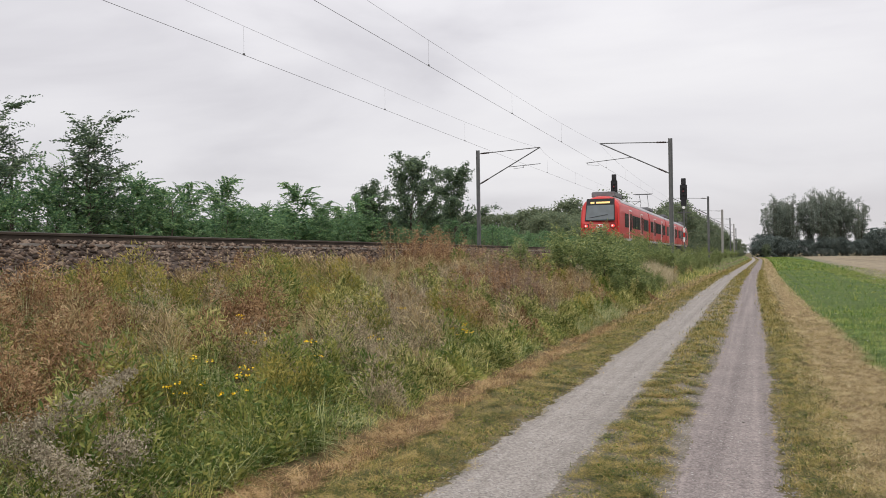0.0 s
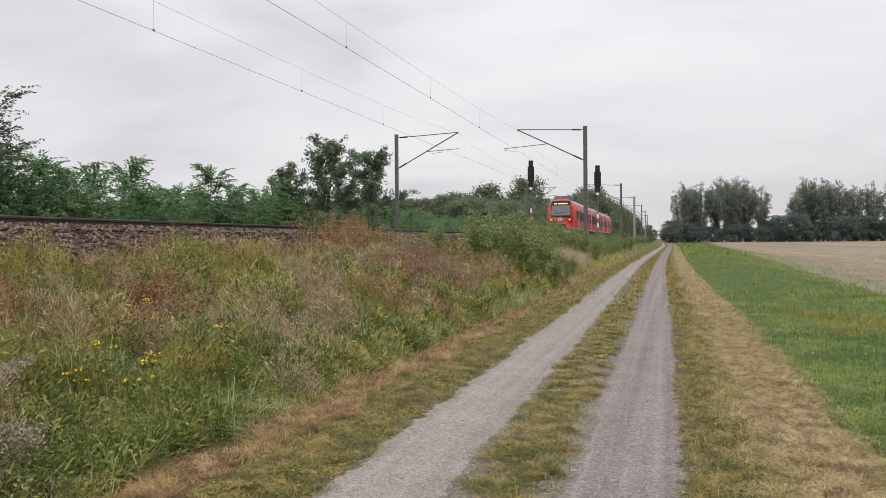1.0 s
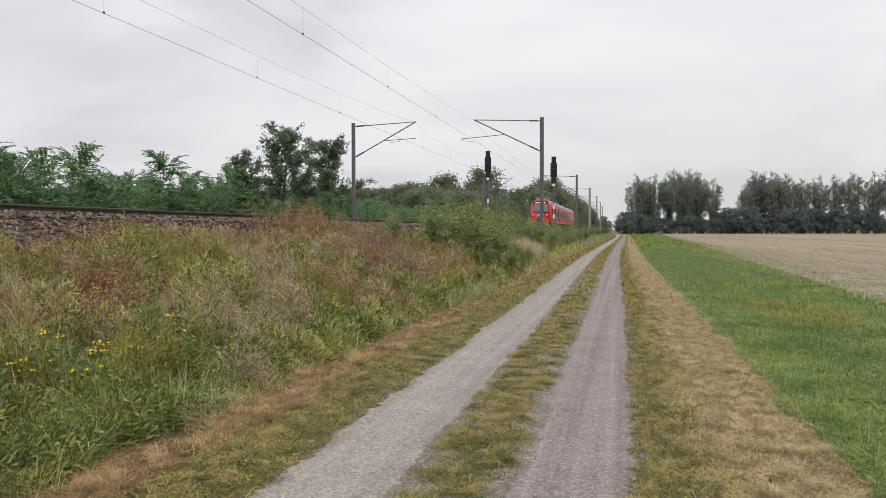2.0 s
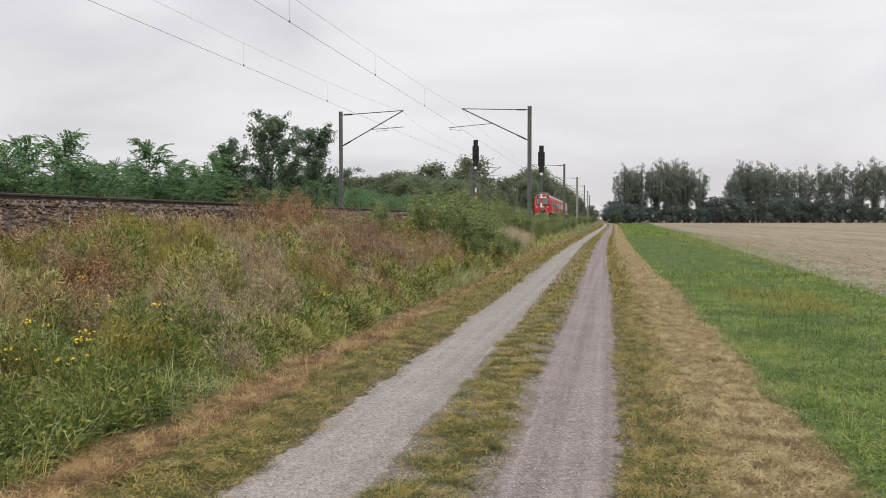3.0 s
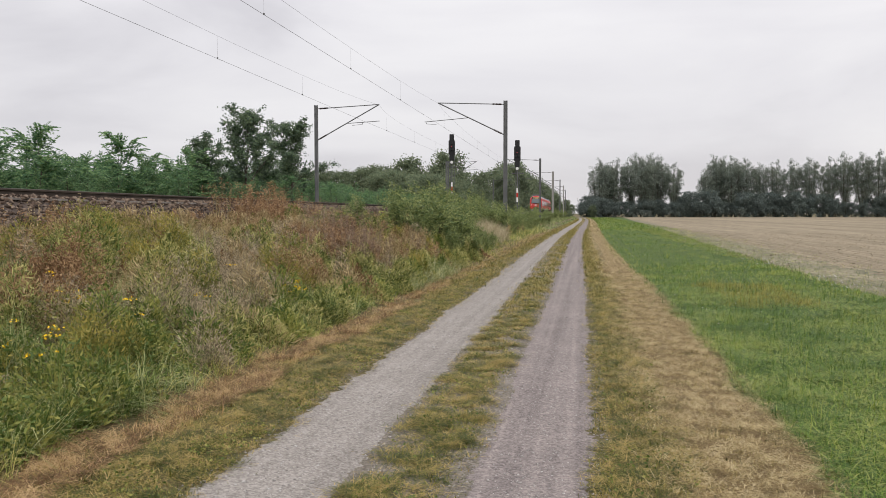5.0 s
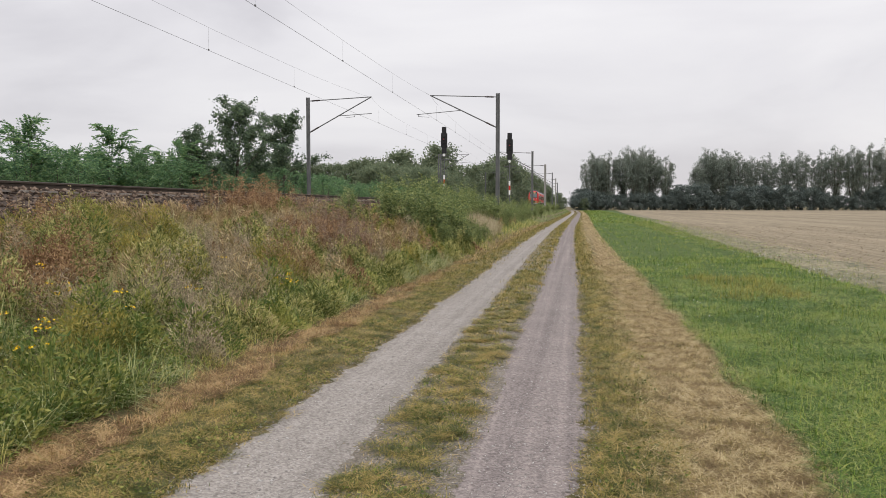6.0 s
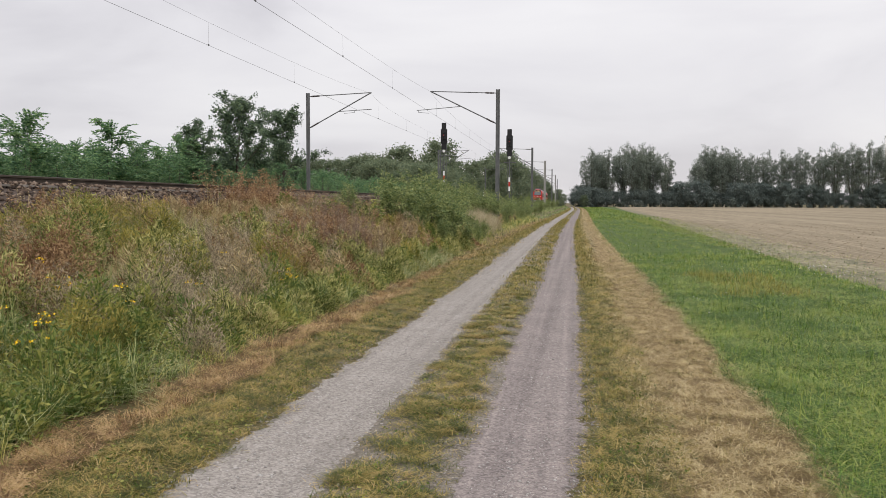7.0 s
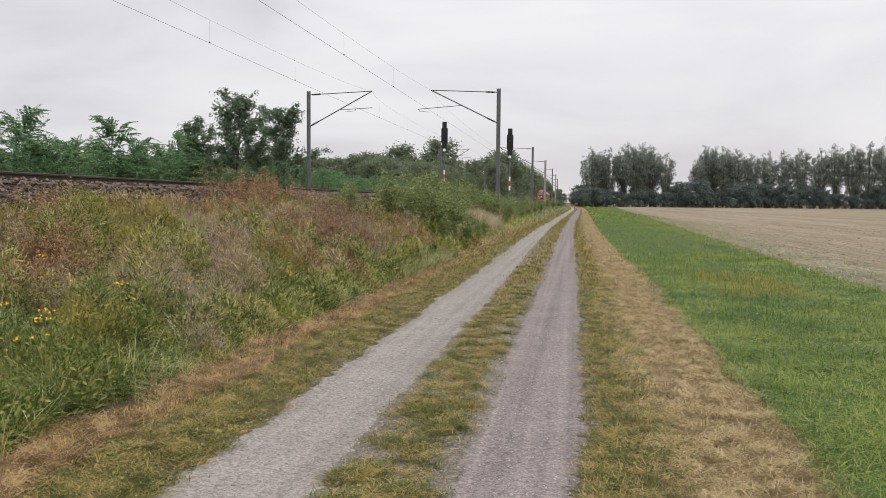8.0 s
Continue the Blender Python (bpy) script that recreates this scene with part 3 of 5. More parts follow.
catenary([(-12, -9.72, -9.5, 8.9), (53, -9.97, -9.57, 8.9), (106, -9.9, -10.0, 8.7), (142, -10.5, -9.8, 8.85), (179, -10.0, -9.7, 8.95), (227, -10.3, -9.7, 8.2), (330, -10.3, -9.7, 8.8)], 7.80, 1.1, 9.5, 9.65)
catenary([(-12, -14.3, -13.9, 8.85), (53, -14.65, -13.55, 8.85), (112, -14.2, -13.9, 8.85), (172, -14.6, -13.5, 8.85), (240, -14.3, -13.6, 9.0), (330, -14.4, -13.6, 9.1)], 7.83, 0.6, 12.1, 10.1)


# ---- signals ----
def signal(x, y, top, label, dz, off=0.0):
    """A colour-light signal: a tall black screen on a post, with a hood on top and a white and red plate below."""
    s = tagged(new("railway_signal"), label, "railway signal", "railway signals")
    s.location = (x, y, 0)
    z0 = 1.5
    bm = box(bmesh.new(), off - 0.055, off + 0.055, 0.05, 0.17, z0, top - (2.5 if off else 0.2), 0.02)
    part("post", bm, M_STEEL, s)
    if off:
        part("bracket", box(bmesh.new(), off, 0.1, 0.06, 0.18, top - 2.62, top - 2.5), M_STEEL, s, "grey steel bracket")
        part("plate_post", box(bmesh.new(), -0.04, 0.04, 0.05, 0.12, z0, top - 2.6), M_STEEL, s)
    part("footing", box(bmesh.new(), -0.7, 0.3, -0.2, 0.4, z0 - 0.35, z0 + 0.12, 0.03), M_CONC, s, "concrete footing")
    bm = box(bmesh.new(), -0.30, 0.30, -0.12, 0.05, top - 1.95, top - 0.55, 0.05)
    part("screen", bm, M_BLACK, s, "tall black signal screen")
    part("speed_box", box(bmesh.new(), -0.21, 0.21, -0.10, 0.04, top - 0.56, top, 0.03), M_BLACK, s, "black box of the speed indicator")
    part("lower_screen", box(bmesh.new(), -0.22, 0.22, -0.10, 0.04, top - 2.45, top - 1.94, 0.03), M_BLACK, s, "black lower screen")
    for k, (lx, lz) in enumerate(((0, -0.85), (0.0, -1.15), (-0.13, -1.45), (0.13, -1.45))):
        bm = bmesh.new()
        rod(bm, (lx, -0.12, top + lz), (lx, -0.27, top + lz + 0.01), 0.09, seg=12)
        part("hood", bm, M_BLACK, s, "black lamp hood")
        if k == 1:
            bm = bmesh.new()
            rod(bm, (lx, -0.27, top + lz), (lx, -0.285, top + lz), 0.045, seg=12)
            part("red_lamp", bm, M_SIGRED, s, "lit red signal lamp")
    bm = bmesh.new()
    rod(bm, (0, -0.11, top - 2.6), (0, -0.05, top - 2.6), 0.13, seg=14)
    part("plate", bm, M_WHITE, s, "small white plate")
    part("platform", box(bmesh.new(), -0.55, 0.55, 0.2, 0.8, top - 3.05, top - 2.98), M_STEEL, s, "grey service platform")
    for k, mt in enumerate((M_WHITE, M_RED, M_WHITE)):
        part("mast_plate", box(bmesh.new(), -0.075, 0.075, 0.0, 0.03, z0 + 0.9 + dz + k * 0.42, z0 + 1.31 + dz + k * 0.42), mt, s,
             "white plate" if mt is M_WHITE else "red plate")
    bm = bmesh.new()
    for sx in (-0.2, 0.2):
        rod(bm, (sx, 0.3, z0), (sx, 0.3, top - 0.6), 0.018, seg=6)
    for k in range(int((top - 0.6 - z0) / 0.3)):
        rod(bm, (-0.2, 0.3, z0 + 0.3 * k), (0.2, 0.3, z0 + 0.3 * k), 0.012, seg=5)
    part("ladder", bm, M_STEEL, s, "grey steel ladder")
    return s


signal(-12.25, 75, 9.0, "tall black railway signal between the two tracks", 0.9, -0.55)
signal(-6.15, 75, 8.35, "tall black railway signal on a post beside the track", 0.3)
for x, y, h in ((-5.75, 76, 0.95),):
    b = tagged(new("cable_cabinet"), "small pale grey trackside cabinet in weeds", "cabinet")
    b.location = (x, y, float(ground_z(x, y)) - 0.05)
    part("body", box(bmesh.new(), -0.2, 0.2, -0.2, 0.2, 0, h, 0.02), M_SKIRT, b)
    part("lid", box(bmesh.new(), -0.22, 0.22, -0.23, 0.23, h, h + 0.05, 0.01), M_WHITE, b, "pale lid")
    part("door", box(bmesh.new(), -0.16, 0.16, -0.215, -0.199, 0.1, h - 0.08), M_ROOF, b)

wp = tagged(new("wooden_post"), "weathered pale wooden post standing in weeds", "post")
wp.location = (-5.42, 57, float(ground_z(-5.42, 57)) - 0.1)
part("shaft", box(bmesh.new(), -0.07, 0.07, -0.07, 0.07, 0, 1.75, 0.015), M_TAN, wp)
part("cap", box(bmesh.new(), -0.08, 0.08, -0.08, 0.08, 1.75, 1.79, 0.01), M_CONC, wp, "grey weathered cap")


# ---- the train ----
def half_ring(w=1.42, top=3.9):
    h = [(1.30, 0.62), (1.41, 1.0), (1.42, 2.0), (1.41, 2.75), (1.34, 3.2), (1.17, 3.5), (0.85, 3.72), (0.45, 3.85), (0.0, 3.9)]
    k = w / 1.42
    out = [(x * k, 0.62 + (z - 0.62) * (top - 0.62) / 3.28) for x, z in h]
    return [(-x, z) for x, z in out[:-1]][::1] + [out[-1]] + [(x, z) for x, z in out[:-1]][::-1]


def loft(bm, rings):
    vs = [[bm.verts.new(p) for p in r] for r in rings]
    k = len(vs[0])
    for a, b in zip(vs, vs[1:]):
        for i in range(k):
            bm.faces.new((a[i], a[(i + 1) % k], b[(i + 1) % k], b[i]))
    bm.faces.new(vs[0])
    bm.faces.new(vs[-1][::-1])
    bmesh.ops.recalc_face_normals(bm, faces=bm.faces)
    return bm


def nose_y(z):
    """How far the cab's face lies back at height z."""
    return 0.10 + 0.30 * max(0.0, z - 1.6) + 0.04 * max(0.0, 1.2 - z)


def car(train, y0, length, cab, doors):
    """One car of the unit; cab: -1 at its near end, 1 at its far end, 0 none."""
    rings = []
    ring = half_ring()
    front = [(0.0, 0.90, 3.64), (0.05, 0.95, 3.72), (0.18, 0.98, 3.80), (0.6, 0.995, 3.87), (1.3, 1.0, 3.9)]
    near, far = [], []
    for dy, k, top in front:
        near.append([(x, y0 + dy + nose_y(z), z) for x, z in half_ring(1.42 * k, top)])
        far.append([(x, y0 + length - dy - nose_y(z), z) for x, z in half_ring(1.42 * k, top)])
    plain = lambda y: [(x, y, z) for x, z in ring]
    rings = (near + [plain(y0 + 2.2)] if cab < 0 else [plain(y0 + 0.3)]) + ([plain(y0 + length - 2.2)] + far[::-1] if cab > 0 else [plain(y0 + length - 0.3)])
    body = part("car_body", loft(bmesh.new(), rings), M_RED, train, "red railcar body", smooth=False)
    a, b = y0 + (2.2 if cab < 0 else 0.5), y0 + length - (2.2 if cab > 0 else 0.5)
    # roof skin, pale, over the red shoulders
    prof = [(-1.28, 3.36), (-1.19, 3.53), (-0.87, 3.75), (-0.46, 3.88), (0, 3.93), (0.46, 3.88), (0.87, 3.75), (1.19, 3.53), (1.28, 3.36), (1.1, 3.3), (-1.1, 3.3)]
    part("roof", sweep(bmesh.new(), prof, a - 0.4, b + 0.4), M_ROOF, body, "pale grey roof")
    part("underframe", box(bmesh.new(), -1.25, 1.25, a, b, 0.25, 0.66), M_DARK, body, "black underframe")
    for s in (-1, 1):
        part("lower_stripe", box(bmesh.new(), s * 1.405 - 0.02, s * 1.405 + 0.02, a, b, 0.64, 0.80), M_SKIRT, body, "pale grey stripe along the sill")
        for d in doors:
            yd = y0 + d
            part("door_frame", box(bmesh.new(), s * 1.425 - 0.012, s * 1.425 + 0.012, yd - 0.78, yd + 0.78, 0.82, 2.98, 0.004), M_WHITE, body, "white door surround")
            dr = part("door", box(bmesh.new(), s * 1.432 - 0.015, s * 1.432 + 0.015, yd - 0.66, yd + 0.66, 0.84, 2.9, 0.004), M_RED, body, "red double door")
            for o in (-0.32, 0.32):
                part("door_window", box(bmesh.new(), s * 1.437 - 0.016, s * 1.437 + 0.016, yd + o - 0.22, yd + o + 0.22, 1.35, 2.7, 0.004), M_GLASS, dr, "dark door window")
        stops = [y0 + (2.6 if cab < 0 else 0.9)] + [v for d in doors for v in (y0 + d - 1.0, y0 + d + 1.0)] + [y0 + length - (2.6 if cab > 0 else 0.9)]
        for p, q in zip(stops[::2], stops[1::2]):
            k = max(1, round((q - p) / 1.7))
            for i in range(k):
                w0, w1 = p + (q - p) * i / k + 0.07, p + (q - p) * (i + 1) / k - 0.07
                if w1 - w0 > 0.3:
                    part("window", box(bmesh.new(), s * 1.424 - 0.014, s * 1.424 + 0.014, w0, w1, 1.62, 2.62, 0.004), M_GLASS, body, "dark tinted window")
    for yb in ((y0 + 3.2 if cab < 0 else y0 - 0.2), (y0 + length - 3.2 if cab > 0 else None)):
        if yb is None:
            continue
        bm = bmesh.new()
        for s in (-1, 1):
            box(bm, s * 1.0 - 0.08, s * 1.0 + 0.08, yb - 1.5, yb + 1.5, 0.35, 0.6, 0.03)
            for o in (-1.1, 1.1):
                rod(bm, (s * 0.72, yb + o, 0.43), (s * 0.86, yb + o, 0.43), 0.43, seg=18)
        part("bogie", bm, M_DARK, body, "dark bogie with steel wheels")
    return body, a, b


def build_train():
    t = tagged(new("commuter_train"), "red four-car electric commuter train running away along the track", "train")
    lens = (18.2, 15.5, 15.5, 18.2)
    y = 0.0
    for i, ln in enumerate(lens):
        cab = -1 if i == 0 else 1 if i == 3 else 0
        doors = (5.6, 12.6) if cab else (4.2, 11.3)
        body, a, b = car(t, y, ln, cab, doors)
        bm = bmesh.new()
        if i in (0, 3):
            c = y + (3.4 if i == 0 else ln - 3.4)
            box(bm, -0.85, 0.85, c - 1.6, c + 2.0, 3.80, 4.2, 0.06)
        else:
            box(bm, -0.9, 0.9, y + 4, y + 8, 3.82, 4.12, 0.06)
        part("roof_unit", bm, M_BOX, body, "grey roof ventilation unit")
        if i:
            bm = box(bmesh.new(), -1.2, 1.2, y - 0.34, y + 0.34, 0.7, 3.4, 0.05)
            part("gangway", bm, M_DARK, t, "dark folded gangway bellows")
        if i == 1:
            bm = bmesh.new()
            yc = y + 7.5
            for s in (-0.45, 0.45):
                rod(bm, (s, yc, 3.95), (s * 0.8, yc + 1.1, 4.75), 0.03, seg=6)
                rod(bm, (s * 0.8, yc + 1.1, 4.75), (s * 0.9, yc - 0.15, 5.62), 0.025, seg=6)
            rod(bm, (-0.95, yc - 0.15, 5.63), (0.95, yc - 0.15, 5.63), 0.03, seg=6)
            rod(bm, (-0.8, yc + 0.15, 5.6), (0.8, yc + 0.15, 5.6), 0.025, seg=6)
            part("pantograph", bm, M_STEEL, body, "raised grey pantograph")
        y += ln
    # the cab's face
    def face(name, x0, x1, z0, z1, mat, label, out=0.03, taper=1.0, depth=0.05):
        bm = bmesh.new()
        co = []
        for zz, k in ((z0, 1.0), (z1, taper)):
            for xx in (x0 * k, x1 * k):
                co.append((xx, nose_y(zz), zz))
        f = [bm.verts.new((p[0], p[1] - out, p[2])) for p in (co[0], co[1], co[3], co[2])]
        g = [bm.verts.new((p[0], p[1] + depth, p[2])) for p in (co[0], co[1], co[3], co[2])]
        bm.faces.new(f)
        bm.faces.new(g[::-1])
        for i in range(4):
            bm.faces.new((f[i], g[i], g[(i + 1) % 4], f[(i + 1) % 4]))
        bmesh.ops.recalc_face_normals(bm, faces=bm.faces)
        return part(name, bm, mat, t, label)
    face("windscreen_surround", -1.06, 1.06, 2.02, 3.62, M_BLACK, "black windscreen surround", 0.02, 0.93)
    face("windscreen", -1.0, 1.0, 2.10, 3.15, M_SCREEN, "tinted dark windscreen, greyed by a painted sky reflection", 0.035, 0.95)
    d = face("display", -0.78, 0.78, 3.2, 3.47, M_BLACK, "destination display", 0.035, 1.0)
    face("display_bar", -0.70, -0.42, 3.27, 3.40, M_AMBER, "lit amber display characters", 0.05)
    face("display_bar", -0.30, 0.68, 3.27, 3.40, M_AMBER, "lit amber display characters", 0.05)
    bm = bmesh.new()
    rod(bm, (-0.75, nose_y(2.3) - 0.06, 2.24), (0.55, nose_y(2.48) - 0.06, 2.46), 0.02, seg=6)
    part("wiper", bm, M_BLACK, t, "black wiper")
    for s in (-1, 1):
        face("lamp_housing", s * 0.93 - 0.17, s * 0.93 + 0.17, 1.50, 1.80, M_BLACK, "black lamp housing", 0.02)
        bm = rod(bmesh.new(), (s * 0.94, 0.11, 1.65), (s * 0.94, 0.045, 1.65), 0.125, seg=16)
        part("tail_lamp", bm, M_TAIL, t, "lit red tail lamp")
        bm = rod(bmesh.new(), (s * 0.94 - 0.03, 0.06, 1.66), (s * 0.94 - 0.03, 0.03, 1.66), 0.06, seg=14)
        part("lamp", bm, M_LAMP, t, "white lamp glass")
    face("emblem", -0.22, 0.22, 1.52, 1.78, M_WHITE, "small white emblem panel with red bars", 0.015)
    face("emblem_bar", -0.15, -0.03, 1.57, 1.73, M_RED, "red bar", 0.03)
    face("emblem_bar", 0.03, 0.15, 1.57, 1.73, M_RED, "red bar", 0.03)
    face("coupler_recess", -0.62, 0.62, 0.70, 1.22, M_BLACK, "dark coupler recess", 0.012, 0.8)
    bm = box(bmesh.new(), -0.2, 0.2, -0.35, 0.3, 0.88, 1.14, 0.04)
    part("coupler", bm, M_DARK, t, "dark automatic coupler")
    part("plough", box(bmesh.new(), -1.1, 1.1, 0.15, 0.5, 0.22, 0.62, 0.05), M_SKIRT, t, "pale grey track plough")
    return t


train = build_train()


# ---- plants ----
def ribbons(p, h, w, az, lean, curl, segs=3):
    """Grass blades as tapering bent ribbons. p (n,3); h, w, az, lean, curl arrays."""
    n = len(p)
    dx, dy = np.cos(az), np.sin(az)
    verts = np.zeros((n, 2 * segs + 1, 3))
    for k in range(segs + 1):
        u = k / segs
        out = h * (np.sin(lean) * u + curl * u * u * 0.8)
        up = h * (np.cos(lean) * u - 0.55 * curl * u * u)
        cx, cy, cz = p[:, 0] + dx * out, p[:, 1] + dy * out, p[:, 2] + up
        if k == segs:
            verts[:, -1] = np.stack([cx, cy, cz], -1)
        else:
            hw = w * (1 - 0.75 * u) / 2
            verts[:, 2 * k] = np.stack([cx - dy * hw, cy + dx * hw, cz], -1)
            verts[:, 2 * k + 1] = np.stack([cx + dy * hw, cy - dx * hw, cz], -1)
    tri = []
    for k in range(segs - 1):
        tri += [[2 * k, 2 * k + 1, 2 * k + 3], [2 * k, 2 * k + 3, 2 * k + 2]]
    tri.append([2 * segs - 2, 2 * segs - 1, 2 * segs])
    m = 2 * segs + 1
    t = np.array(tri)[None] + m * np.arange(n)[:, None, None]
    return verts.reshape(-1, 3), t.reshape(-1, 3)


def leaves(p, size, ratio=0.45, tilt=0.6, direction=None):
    """Small leaves as folded diamonds at p, turned at random."""
    n = len(p)
    size = np.broadcast_to(size, (n,))
    if direction is None:
        az, el = rng.uniform(0, 2 * np.pi, n), rng.normal(0, tilt, n)
        d = np.stack([np.cos(az) * np.cos(el), np.sin(az) * np.cos(el), np.sin(el)], -1)
    else:
        d = direction / np.linalg.norm(direction, axis=1, keepdims=True)
    r = rng.normal(0, 1, (n, 3))
    s = np.cross(d, r)
    s /= np.linalg.norm(s, axis=1, keepdims=True) + 1e-9
    u = np.cross(s, d)
    L, W = (size[:, None] * d), (size[:, None] * ratio * 0.5 * s)
    v = np.stack([p - L * 0.5, p - W + u * size[:, None] * 0.06, p + L * 0.5, p + W + u * size[:, None] * 0.06], 1)
    t = np.array([[0, 1, 2], [0, 2, 3]])[None] + 4 * np.arange(n)[:, None, None]
    return v.reshape(-1, 3), t.reshape(-1, 3)


def merged(pieces):
    vs, ts, k = [], [], 0
    for v, t in pieces:
        vs.append(v)
        ts.append(t + k)
        k += len(v)
    return np.concatenate(vs), np.concatenate(ts)


def stuff(name, pieces, mat, label, category):
    v, t = merged(pieces)
    return tagged(new(name, mesh_np(name, v, t, [mat])), label, category, kind="stuff")


def on_ground(x, y):
    return np.stack([x, y, ground_z(x, y)], -1)


def grass(n, x0, x1, y0, y1, h, w, lean=0.35, curl=0.4, clump=0, spread=0.12, keep=None, segs=3, far=1.0):
    """Blades over a stretch of ground, thinning out with y by the power far; clump: tufts to gather them round."""
    u = rng.uniform(0, 1, n)
    y = y0 + (y1 - y0) * u ** far
    x = rng.uniform(x0, x1, n)
    ck = np.ones(n)
    if clump:
        cu = rng.uniform(0, 1, clump)
        cy, cx = y0 + (y1 - y0) * cu ** far, rng.uniform(x0, x1, clump)
        i = rng.integers(0, clump, n)
        ck = rng.uniform(0.55, 1.3, clump)[i]
        x, y = cx[i] + rng.normal(0, spread, n), cy[i] + rng.normal(0, spread, n)
    if keep is not None:
        k = keep(x, y) > rng.uniform(0, 1, n)
        x, y, ck = x[k], y[k], ck[k]
    n = len(x)
    hh = rng.uniform(h[0], h[1], n) * ck
    hh = hh * np.where(x < -6.8, np.interp(x, [-8.6, -6.8], [0.32, 1.0]), 1.0)
    q = on_ground(x + bend(y) * (np.abs(x + 1) < 3), y)
    if lean > 1:
        q[:, 2] += rng.uniform(0.0, 0.45, n) * np.mean(h)
    return ribbons(q, hh, rng.uniform(w[0], w[1], n) * (1 + np.clip(y - 8, 0, 60) / 30), rng.uniform(0, 2 * np.pi, n),
                   np.abs(rng.normal(0, lean, n)) if lean < 1 else rng.uniform(1.15, 1.5, n), rng.uniform(0, curl, n), segs)


def forbs(x, y, h, leaf, count, width=0.10, ratio=0.4, droop=0.1, top=0.0, lean=0.12):
    """Upright weeds: thin stems that carry leaves (or seed tufts) all the way, more at the top where top is 1."""
    n = len(x)
    p = on_ground(x, y)
    hh = rng.uniform(h[0], h[1], n) * np.where((x < -6.8) & ((y < 17) | (y > 23)), np.interp(x, [-8.6, -6.8], [0.32, 1.0]), 1.0)
    az, ln = rng.uniform(0, 2 * np.pi, n), np.abs(rng.normal(0, lean, n))
    stem = ribbons(p, hh, np.full(n, 0.007) * (1 + np.clip(y - 8, 0, 60) / 40), az, ln, np.full(n, 0.05), 3)
    i = np.repeat(np.arange(n), count)
    u = rng.uniform(0.08, 1.0, len(i)) ** (1 - 0.6 * top)
    a = rng.uniform(0, 2 * np.pi, len(i))
    rad = width * hh[i] / np.mean(h) * (1.15 - 0.75 * u) * rng.uniform(0.2, 1, len(i))
    q = p[i].copy()
    q[:, 0] += np.cos(az[i]) * np.sin(ln[i]) * u * hh[i] + np.cos(a) * rad
    q[:, 1] += np.sin(az[i]) * np.sin(ln[i]) * u * hh[i] + np.sin(a) * rad
    q[:, 2] += np.cos(ln[i]) * u * hh[i] - droop * rad
    d = np.stack([np.cos(a), np.sin(a), rng.normal(0.25 - droop, 0.5, len(i))], -1)
    lf = leaves(q, rng.uniform(leaf[0], leaf[1], len(i)) * np.interp(y[i], [3, 9, 70], [0.75, 1.0, 2.3]), ratio, direction=d)
    return merged([stem, lf])


def patch(cx, cy, sx, sy, n):
    return cx + rng.normal(0, sx, n), cy + rng.normal(0, sy, n)


def scatter(n, x0, x1, y0, y1, far=1.0):
    return rng.uniform(x0, x1, n), y0 + (y1 - y0) * rng.uniform(0, 1, n) ** far


def domes(cx, cy, r, h, count, leaf, ratio, wild=0.45):
    """Rounded clumps of weeds: leaves or blades that point out of each clump, closest near its surface."""
    i = np.repeat(np.arange(len(cx)), count)
    n = len(i)
    az, q = rng.uniform(0, 2 * np.pi, n), np.sqrt(rng.uniform(0, 1, n))
    lop = 1 + 0.3 * np.sin(az * 2 + cx[i] * 9) + 0.2 * np.sin(az * 3 + cy[i] * 7)
    x, y = cx[i] + np.cos(az) * q * r[i] * lop, cy[i] + np.sin(az) * q * r[i] * lop
    p = on_ground(x, y)
    p[:, 2] += h[i] * (1 - 0.8 * q * q) * rng.uniform(0.12, 1.0, n) ** 0.6
    d = np.stack([np.cos(az) * q, np.sin(az) * q, np.full(n, 0.7)], -1) + rng.normal(0, wild, (n, 3))
    return leaves(p, rng.uniform(leaf[0], leaf[1], n) * np.interp(y, [3, 12, 50], [0.75, 1.05, 2.2]), ratio, direction=d)


